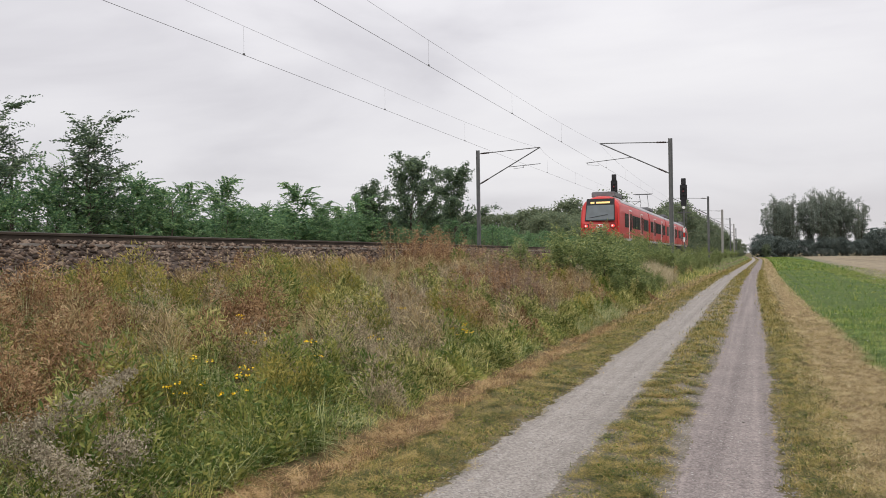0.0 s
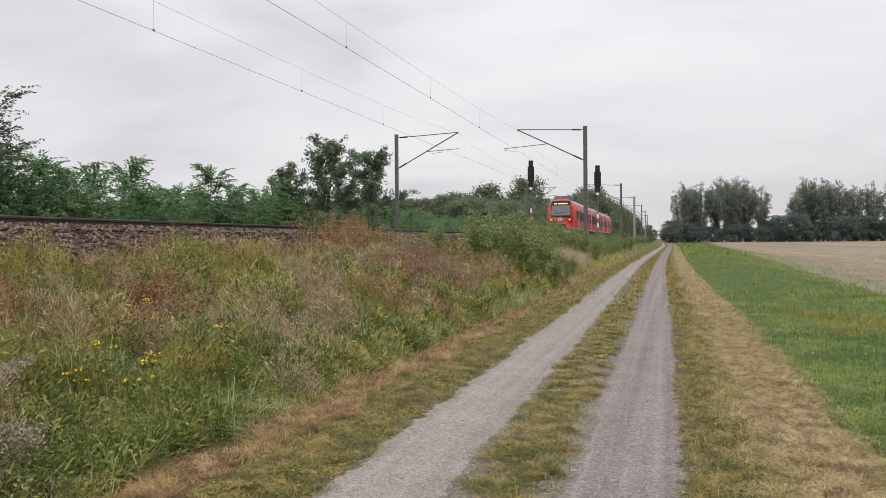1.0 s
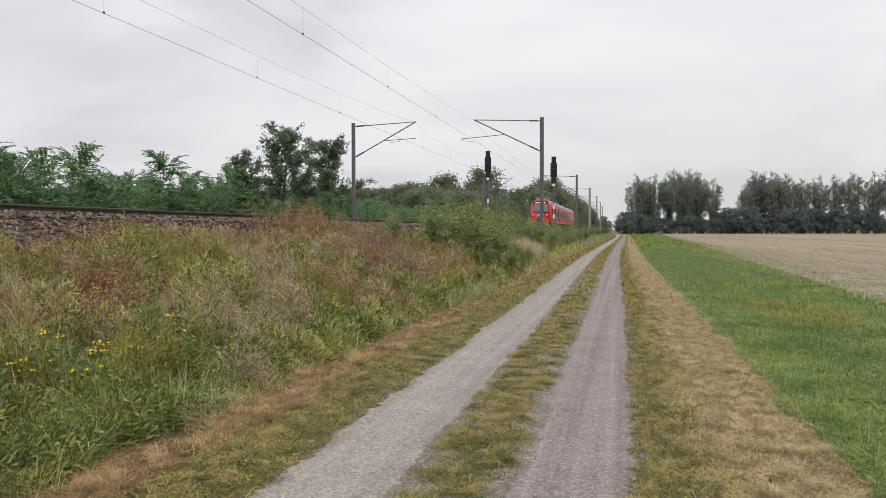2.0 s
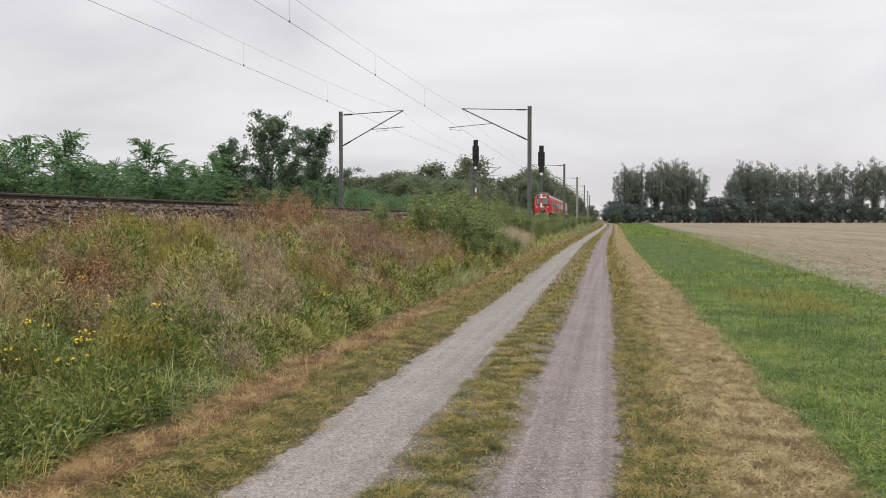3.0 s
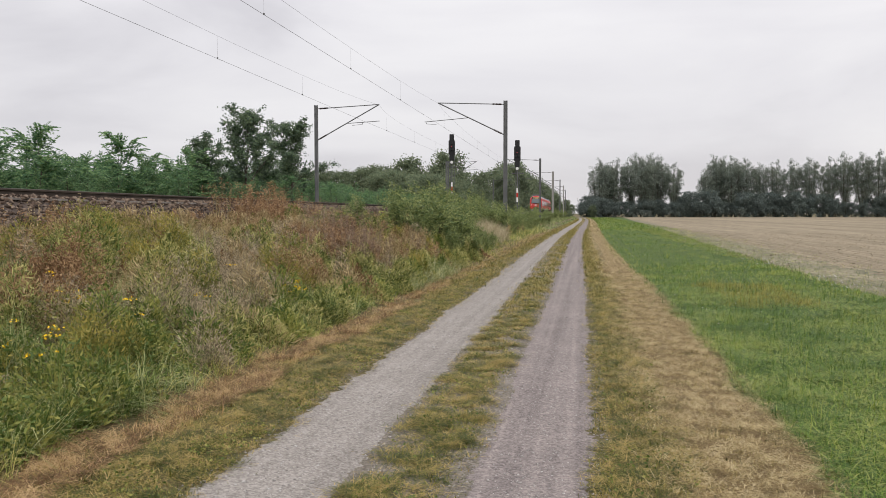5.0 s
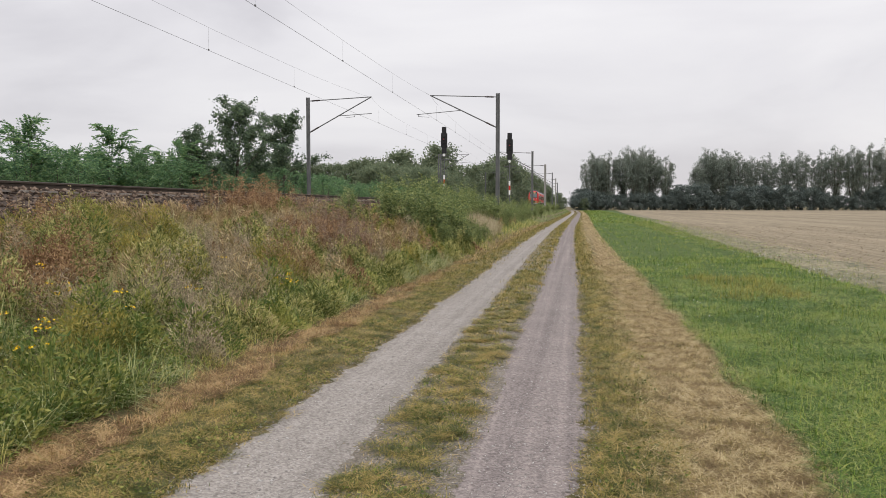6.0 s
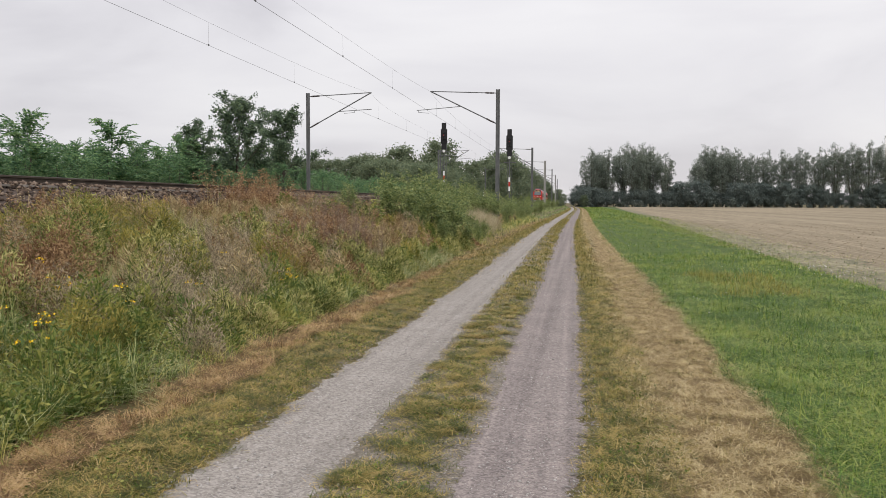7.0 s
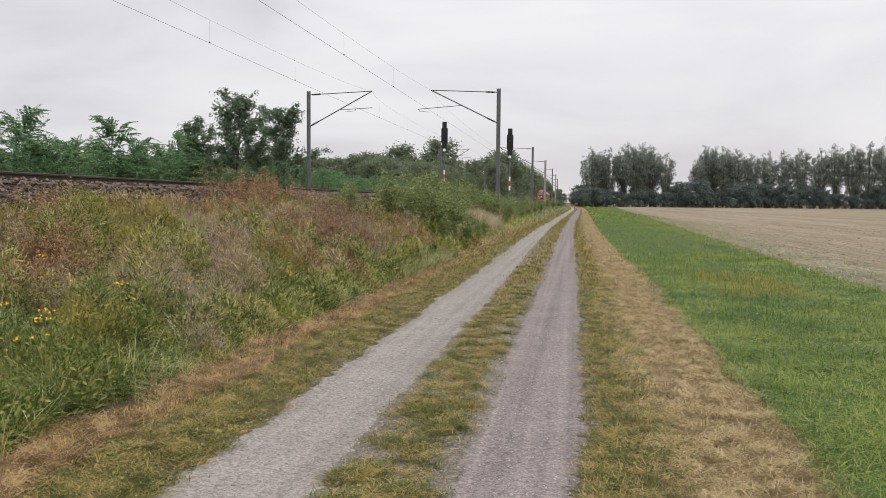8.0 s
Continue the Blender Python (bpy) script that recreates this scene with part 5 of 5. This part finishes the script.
def limb(pts, r0, r1, seg=6):
    """A tapered bent limb as arrays."""
    pts = np.asarray(pts, float)
    k = len(pts)
    a = np.linspace(0, 2 * np.pi, seg, endpoint=False)
    v = []
    for i, p in enumerate(pts):
        d = pts[min(i + 1, k - 1)] - pts[max(i - 1, 0)]
        d /= np.linalg.norm(d)
        s = np.cross(d, [0.31, 0.95, 0.05])
        s /= np.linalg.norm(s)
        u = np.cross(d, s)
        r = r0 + (r1 - r0) * i / (k - 1)
        v.append(p + r * (np.cos(a)[:, None] * s + np.sin(a)[:, None] * u))
    v = np.concatenate(v)
    t = []
    for i in range(k - 1):
        for j in range(seg):
            q, w = i * seg + j, i * seg + (j + 1) % seg
            t += [[q, w, w + seg], [q, w + seg, q + seg]]
    return v, np.array(t)


def tree(name, height, spread, mat, leaf, twigs, per, label, category, group, trunk_r=0.12, bare=0.2, limbs=22, up=0.7, twig=0.4, taper=0.6, seed=0, ratio=0.45, frond=1.0, tiers=1.0):
    """A tapered trunk with limbs that carry twigs, and leaves along each twig: feathered rows (frond 1) or loose tufts (frond 0)."""
    r = np.random.default_rng(seed)
    t = tagged(new(name), label, category, group)
    wood, bases, ways = [], [], []
    trunk = np.array([[0.012 * height * math.sin(i * 1.3 + seed), 0.012 * height * math.cos(i * 1.7 + seed), height * 0.96 * i / 7] for i in range(8)])
    trunk[0, :2] = 0
    wood.append(limb(trunk, trunk_r, trunk_r * 0.12, 7))
    for i in range(limbs):
        u = bare + (0.98 - bare) * (i + r.uniform(0, 1)) / limbs
        base = np.array([np.interp(u * 0.96 * height, trunk[:, 2], trunk[:, k]) for k in range(3)])
        prof = min(1.0, (u - bare) * 5 + 0.35) * (1 - taper * max(0.0, (u - 0.45)) / 0.55)
        ln = spread * prof * (r.uniform(0.35, 1.15) if tiers else r.uniform(0.8, 1.05))
        az = i * 2.4 + r.uniform(-0.5, 0.5)
        el = up * r.uniform(0.6, 1.3)
        d = np.array([math.cos(az) * math.cos(el), math.sin(az) * math.cos(el), math.sin(el)])
        pts = [base + d * ln * s + np.array([0, 0, -0.12 * ln * s * s]) + r.normal(0, 0.03 * ln, 3) * s for s in (0, 0.35, 0.7, 1.0)]
        wood.append(limb(pts, trunk_r * 0.35 * (1.1 - u), 0.0012 * height, 5))
        k = max(3, int(twigs * (0.4 + 0.6 * prof)))
        s = r.uniform(0.25, 1.0, k) ** 0.75
        bases.append(pts[0] + (pts[3] - pts[0]) * s[:, None] + r.normal(0, 0.04 * spread, (k, 3)))
        w = d * 0.7 + r.normal(0, 0.55, (k, 3))
        w[:, 2] += 0.12
        ways.append(w)
    bases.append(trunk[-1] - np.array([0, 0, 1.0]) * r.uniform(0, 0.12 * height, (twigs, 1)))
    w = r.normal(0, 0.5, (twigs, 3))
    w[:, 2] = np.abs(w[:, 2]) + 0.5
    ways.append(w)
    bases, ways = np.concatenate(bases), np.concatenate(ways)
    ways /= np.linalg.norm(ways, axis=1, keepdims=True)
    v, f = merged(wood)
    tr = new("trunk", mesh_np("trunk", v, f, [M_BARK], True))
    tr.parent = t
    tr["label"] = "brown trunk and limbs"
    n = len(bases)
    i = np.repeat(np.arange(n), per)
    u = np.tile((np.arange(per) + 0.5) / per, n)
    ln = (twig * r.uniform(0.6, 1.3, n))[i]
    side = np.cross(ways, [0, 0, 1.0])
    side /= np.linalg.norm(side, axis=1, keepdims=True) + 1e-6
    sign = np.where(np.arange(len(i)) % 2 == 0, 1.0, -1.0)
    size = r.uniform(leaf[0], leaf[1], len(i)) * (1.15 - 0.4 * u)
    p = bases[i] + ways[i] * (ln * u)[:, None]
    p[:, 2] -= 0.28 * ln * u * u
    row = p + side[i] * (sign * size * 0.5)[:, None]
    tuft = p + r.normal(0, 1, (len(i), 3)) * twig * 0.34 * np.array([1, 1, 0.75])
    q = row * frond + tuft * (1 - frond)
    d = side[i] * sign[:, None] + ways[i] * 0.35 + r.normal(0, 0.25 + 0.9 * (1 - frond), (len(i), 3))
    d[:, 2] -= 0.15
    q[:, 2] = np.maximum(q[:, 2], 0.05)
    v, f = leaves(q, size, ratio, direction=d)
    cr = new("crown", mesh_np("crown", v, f, [mat]))
    cr.parent = t
    return t


def place(t, x, y, s=1.0, turn=0.0, z=None, sz=None):
    zz = float(ground_z(x, y)) - 0.06 if z is None else z
    return Matrix.LocRotScale((x, y, zz), Euler((0, 0, turn)), (s, s, s if sz is None else sz))


def plant(first, spots):
    """Puts the built tree on the first spot and copies of it on the others. Spots: x, y, scale."""
    for k, (x, y, s) in enumerate(spots):
        m = place(first, x, y, s, (x * 7.3 + y * 3.1) % 6.28)
        if k == 0:
            first.matrix_basis = m
        else:
            o = first.copy()
            scene.collection.objects.link(o)
            o.matrix_basis = m
            for c in first.children:
                q = c.copy()
                scene.collection.objects.link(q)
                q.parent = o


def hedge():
    """Young black locusts along the far side of the line."""
    kinds = [tree("locust_shrub", 3.1, 1.5, M_ROBINIA, (0.06, 0.11), 9, 22, "young green black locust shrub in a thicket", "shrub", "locust thicket", 0.05, 0.04, 26, 0.65, 0.5, 0.5, s, 0.45)
             for s in (1, 2, 3)]
    spots = [[], [], []]
    r = np.random.default_rng(5)
    k = 0
    for row, x0 in enumerate((-19.6, -21.4, -23.4)):
        y = 8.0
        while y < 118:
            spots[k % 3].append((x0 + r.uniform(-0.6, 0.6), y, r.uniform(0.8, 1.12) * (1.0 + 0.10 * row)))
            y += r.uniform(1.4, 2.1) * (1 + max(0, y - 50) / 60)
            k += 1
    spots[0] += [(-21.2, 11.5 + 1.7 * i, 1.32 + 0.12 * ((i * 0.618) % 1)) for i in range(8)]
    for t, s in zip(kinds, spots):
        plant(t, s)
    tall = tree("locust_tree", 5.0, 1.9, M_ROBINIA, (0.13, 0.23), 11, 26, "slender green black locust tree above the thicket", "tree", "locust trees", 0.06, 0.1, 22, 0.9, 0.85, 0.45, 14, 0.38)
    plant(tall, [(-20, 27.3, 0.80), (-20.2, 25.0, 0.72), (-20.3, 33.0, 0.84), (-20.0, 34.8, 0.7), (-20, 29.8, 0.62), (-20.2, 39.5, 0.82), (-20.4, 41.5, 0.78), (-20.3, 37.2, 0.68), (-20.2, 22.6, 0.72),
                 (-20.1, 23.6, 0.66)])
    broad = tree("locust_tree", 6.2, 2.5, M_OAK, (0.13, 0.22), 11, 24, "dark green broad black locust tree above the thicket", "tree", "locust trees", 0.12, 0.36, 20, 0.85, 0.85, 0.5, 27, 0.36, 0.9)
    plant(broad, [(-20.1, 20.2, 0.86), (-20.3, 16.6, 0.84), (-20.6, 13.5, 0.8), (-20.9, 21.9, 0.55)])
    dark = tree("oak_tree", 7.5, 3.1, M_OAK, (0.13, 0.24), 19, 28, "dark green young oak standing above the thicket", "tree", "oaks", 0.14, 0.24, 24, 0.75, 0.7, 0.62, 29, 0.5, 0.55)
    plant(dark, [(-20.3, 46.9, 0.97), (-20.2, 41.2, 0.68)])
    second = tree("oak_tree", 7.2, 3.2, M_OAK, (0.13, 0.24), 19, 28, "dark green spreading young oak standing above the thicket", "tree", "oaks", 0.14, 0.24, 24, 0.9, 0.7, 0.45, 73, 0.5, 0.55)
    plant(second, [(-20.6, 55.2, 1.0), (-20.9, 50.8, 0.62)])


def poplar(height, bare, seed):
    """A tall poplar: steep leaders round the trunk, each a ragged column of leaves, with sky between them."""
    r = np.random.default_rng(seed)
    t = tagged(new("poplar_tree"), "tall poplar with a thinning grey green crown", "tree", "poplars across the field")
    wood = [limb([(0, 0, 0), (0.2, 0.1, 0.4 * height), (0, 0.2, 0.95 * height)], 0.34, 0.05, 7)]
    pts, size = [], []
    for i in range(13):
        az = i * 2.4 + r.uniform(-0.4, 0.4)
        out = height * (0.03 if i == 0 else r.uniform(0.07, 0.165))
        z0 = height * r.uniform(bare, bare + 0.18)
        z1 = height * (1.0 if i == 0 else r.uniform(0.94, 1.03) - 9.0 * (out / height) ** 2)
        ends = [np.array([math.cos(az) * out * k, math.sin(az) * out * k, z0 + (z1 - z0) * q]) for k, q in ((0.05, -0.12), (0.6, 0.22), (0.95, 0.6), (1.0, 1.0))]
        wood.append(limb(ends, 0.13, 0.03, 5))
        clumps, per = 38, 22
        u = np.repeat(r.uniform(0.0, 1.0, clumps), per)
        mid = np.stack([np.interp(u, [0, 0.22, 0.6, 1.0], [e[k] for e in ends]) for k in range(3)], -1)
        rad = height * 0.07 * np.sin(np.pi * np.clip(u * 0.74 + 0.1, 0, 1)) ** 0.6
        away = np.repeat(np.clip(r.normal(0, 0.5, (clumps, 3)), -1, 1), per, 0)
        pts.append(mid + away * np.stack([rad, rad, 0.8 * rad], -1) + np.clip(r.normal(0, 0.42, (clumps * per, 3)), -0.8, 0.8))
        size.append(r.uniform(0.28, 0.55, clumps * per))
    v, f = merged(wood)
    tr = new("trunk", mesh_np("trunk", v, f, [M_BARK], True))
    tr.parent = t
    tr["label"] = "grey brown trunk and limbs"
    v, f = leaves(np.concatenate(pts), np.concatenate(size), 0.7, 0.8)
    # this crown's colour already includes the haze of distance
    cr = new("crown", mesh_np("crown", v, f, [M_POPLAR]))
    cr.parent = t
    return t


def distance_trees():
    """Woods beyond the line, the tree row along it, and poplars across the field; haze is in their leaf colours."""
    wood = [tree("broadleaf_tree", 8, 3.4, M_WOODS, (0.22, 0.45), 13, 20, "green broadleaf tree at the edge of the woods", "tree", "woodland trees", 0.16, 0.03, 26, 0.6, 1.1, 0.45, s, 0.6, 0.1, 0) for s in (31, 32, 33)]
    r = np.random.default_rng(9)
    spots = [[], [], []]
    k = 0
    for x0, y0, y1, st, s0, s1 in ((-30, 112, 190, 4.2, 0.82, 0.95), (-24, 116, 170, 4.5, 0.72, 0.9)):
        y = y0
        while y < y1:
            spots[k % 3].append((x0 + r.uniform(-1.5, 1.5), y, r.uniform(s0, s1) * (0.82 + (y - 40) / 420)))
            y += st * r.uniform(0.7, 1.3)
            k += 1
    for x in np.arange(-215, -42, 4.6):
        spots[k % 3].append((float(x), 228 + r.uniform(-4, 4), r.uniform(1.58, 1.86)))
        k += 1
    spots[0] += [(-49, 224, 2.05), (-29, 172, 1.72), (-31, 180, 1.5), (-27, 166, 1.25), (-20, 205, 1.3), (-20.5, 232, 1.8), (-22, 245, 1.95), (-20, 262, 1.75), (-21, 285, 1.7), (-20, 312, 1.75)]
    spots[1] += [(3.0, 341, 0.62), (-19, 342, 1.7), (-19, 375, 1.65), (-19, 420, 1.7), (-18, 470, 1.6), (-20, 520, 1.6), (-24, 214, 1.55), (-26, 196, 1.35)]
    spots[2] += [(-9.5, 330, 0.5), (-8, 350, 0.6), (-6, 372, 0.6), (-5.4, 300, 0.28), (-5.0, 260, 0.24), (-4.9, 225, 0.24), (-9, 395, 0.8), (-14, 420, 1.0)]
    for t, s in zip(wood, spots):
        plant(t, s)
    pop = [poplar(26.2, 0.08, 41), poplar(26.2, 0.12, 42), poplar(26.2, 0.2, 43)]
    spots = [[(6, 352, 0.95), (26, 352, 1.02), (54, 358, 1.0), (72, 356, 0.86), (90, 352, 0.93), (108, 346, 0.98), (124, 338, 1.06), (142, 332, 1.08), (10, 360, 0.9), (29, 362, 1.0), (57, 362, 0.98), (62.5, 360, 0.95)],
             [(13, 356, 0.96), (31, 357, 1.0), (60, 354, 0.96), (78, 357, 0.9), (97, 350, 0.92), (113, 343, 1.0), (130, 337, 1.08), (150, 332, 1.1), (9, 366, 0.9)],
             [(20, 360, 1.04), (36.5, 352, 0.86), (50, 354, 0.8), (66, 354, 0.93), (84, 354, 0.9), (102, 348, 0.98), (119, 341, 1.04), (136, 334, 1.08), (23, 350, 0.98)]]
    for t, s in zip(pop, spots):
        plant(t, s)
    # undergrowth leaves are lifted and blued by the same painted haze
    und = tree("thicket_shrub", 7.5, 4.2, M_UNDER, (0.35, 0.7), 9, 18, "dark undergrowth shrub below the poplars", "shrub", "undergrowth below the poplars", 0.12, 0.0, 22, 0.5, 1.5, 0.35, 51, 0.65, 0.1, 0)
    spots = []
    x = 2.0
    while x < 160:
        yy = 350 - max(0, x - 90) * 0.33
        spots.append((x, yy + r.uniform(-3, 3), r.uniform(0.65, 1.0) + 0.35 * (r.uniform(0, 1) < 0.2)))
        x += 2.5 * r.uniform(0.7, 1.3)
    spots += [(43, 352, 1.3), (40, 356, 1.1), (3, 344, 0.95), (-0.5, 350, 0.8), (6, 346, 1.0)]
    plant(und, spots)


def bushes():
    b = [tree("bush", 1.42, 1.25, M_BUSH, (0.08, 0.15), 8, 14, "green leafy bush with upright shoots on the railway slope", "bush", "bushes on the slope", 0.03, 0.02, 22, 1.05, 0.5, 0.2, s, 0.42, 0.7) for s in (61, 62)]
    plant(b[0], [(-4.6, 25.8, 0.92), (-4.0, 26.6, 0.72), (-5.9, 25.2, 0.72), (-6.9, 24.4, 0.5), (-3.75, 28.2, 0.4), (-3.8, 31.5, 0.38), (-3.9, 34.5, 0.4), (-6.6, 33.5, 0.7), (-5.0, 29.5, 0.62), (-5.9, 29.2, 0.8), (-4.9, 25.2, 0.6), (-4.7, 46.5, 0.8), (-4.3, 50.0, 0.6), (-5.6, 44.0, 0.8), (-4.5, 55.0, 0.7), (-6.8, 22.9, 0.4), (-4.4, 58.5, 0.6), (-4.7, 62.0, 0.65), (-4.3, 66.5, 0.55), (-4.9, 69.5, 0.7), (-4.5, 74.0, 0.6), (-4.6, 80.0, 0.6), (-4.4, 87.0, 0.6), (-4.7, 95.0, 0.65), (-4.5, 104.0, 0.6), (-4.2, 33.0, 0.42), (-4.1, 25.0, 0.45), (-7.5, 32.0, 0.8), (-6.9, 35.0, 0.85), (-5.9, 38.5, 0.75), (-7.4, 36.5, 0.55), (-5.6, 35.5, 0.64), (-7.2, 25.2, 0.5), (-6.0, 41, 0.85), (-7.6, 45, 0.9), (-5.2, 52, 0.75), (-6.4, 62, 0.8), (-4.4, 27.3, 0.6)])
    plant(b[1], [(-5.3, 27.2, 0.95), (-6.2, 27.6, 0.82), (-4.7, 28.6, 0.8), (-5.8, 31.5, 0.5), (-4.6, 27.6, 0.62), (-6.9, 30.5, 0.5), (-4.9, 32.5, 0.85), (-7.0, 40.0, 1.0), (-5.2, 45.5, 0.75), (-6.8, 50, 0.9), (-7.2, 56, 0.85), (-5.4, 70, 0.7), (-6.8, 84, 0.8),
                 (-5.8, 98, 0.75), (-4.9, 118, 0.7), (-5.2, 150, 0.8), (-5, 180, 0.9)] + [(-4.6 - 2.6 * ((k * 0.618) % 1), 66 + 7.5 * k, 0.55 + 0.35 * ((k * 0.37) % 1)) for k in range(30)] + [(-6.4, 37.5, 0.6), (-6.6, 43.5, 0.7), (-5.6, 48.5, 0.7), (-4.8, 47.2, 0.5), (-6.2, 54, 0.75), (-5.4, 57.5, 0.7), (-5.2, 36.8, 0.6), (-4.3, 30.8, 0.5), (-6.2, 46, 0.75)])
    stuff("reed_patch", [grass(9000, -5.0, -3.9, 36, 43, (0.5, 0.95), (0.003, 0.006), 0.3, 0.4, 150, 0.13)], M_REED, "pale dry reed grass between the bushes", "reeds")


def plants_behind():
    """The same verge, strip and slope plants where the camera stands and behind it."""
    flat = dict(lean=1.25, curl=0.15, segs=2)
    stuff("mown_grass_behind", [grass(26000, -3.25, -2.2, -10, 3.4, (0.03, 0.09), (0.004, 0.008), 1.2, 0.3, 1100, 0.08, segs=2),
                                grass(16000, -1.31, -0.76, -10, 2.8, (0.03, 0.10), (0.004, 0.008), 1.2, 0.3, 420, 0.065, segs=2),
                                grass(15000, 0.13, 0.64, -10, 3.8, (0.03, 0.10), (0.004, 0.008), 1.2, 0.3, 520, 0.07, segs=2)], M_SHORT, "short trodden grass along the farm track", "short grass")
    stuff("cut_hay_behind", [grass(34000, 0.35, 1.5, -10, 2.9, (0.05, 0.14), (0.003, 0.006), **flat)], M_HAY, "dry straw coloured cut grass lying in a strip", "cut grass")
    stuff("brown_cuttings_behind", [grass(16000, -3.5, -2.9, -10, 3.0, (0.05, 0.15), (0.003, 0.006), **flat)], M_RUSTHAY, "brown withered cuttings along the foot of the slope", "cut grass")
    stuff("lush_grass_behind", [grass(40000, 1.45, 5.9, -10, 3.8, (0.07, 0.19), (0.005, 0.010), 0.95, 2.2, 2600, 0.12, segs=2)], M_LUSH, "lush bright green grass strip beside the field", "grass")
    stuff("tall_grass_behind", [grass(19000, -8.2, -3.45, -14, 2.0, (0.15, 0.45), (0.007, 0.012), 0.7, 1.1, 3000, 0.12, segs=2)], M_TALL, "tall green and yellowing grass on the railway slope", "tall grass")
    n = 260
    x, y = rng.uniform(-8.0, -3.7, n), rng.uniform(-14, 2.2, n)
    stuff("olive_clumps_behind", [domes(x, y, rng.uniform(0.2, 0.5, n), rng.uniform(0.2, 0.5, n), 150, (0.06, 0.14), 0.18)], M_OLIVE, "olive grey green weeds in rounded clumps", "weeds")


slope_plants()
slope_clumps()
verge_plants()
plants_behind()
road_stones()
bushes()
hedge()
distance_trees()


# ---- what moves ----
def motions():
    rows = ((0.0, 57.5), (0.5, 71.0), (1.0, 84.3), (1.5, 97.6), (2.5, 125.0), (3.5, 153.0), (4.5, 182.0), (6.0, 226.0), (7.0, 258.0), (8.0, 290.0))
    walk(train, [(t, pose(NEAR_X + float(drift(y)), y, RAIL_Z, 0, 0, LINE_TURN)) for t, y in rows])


motions()
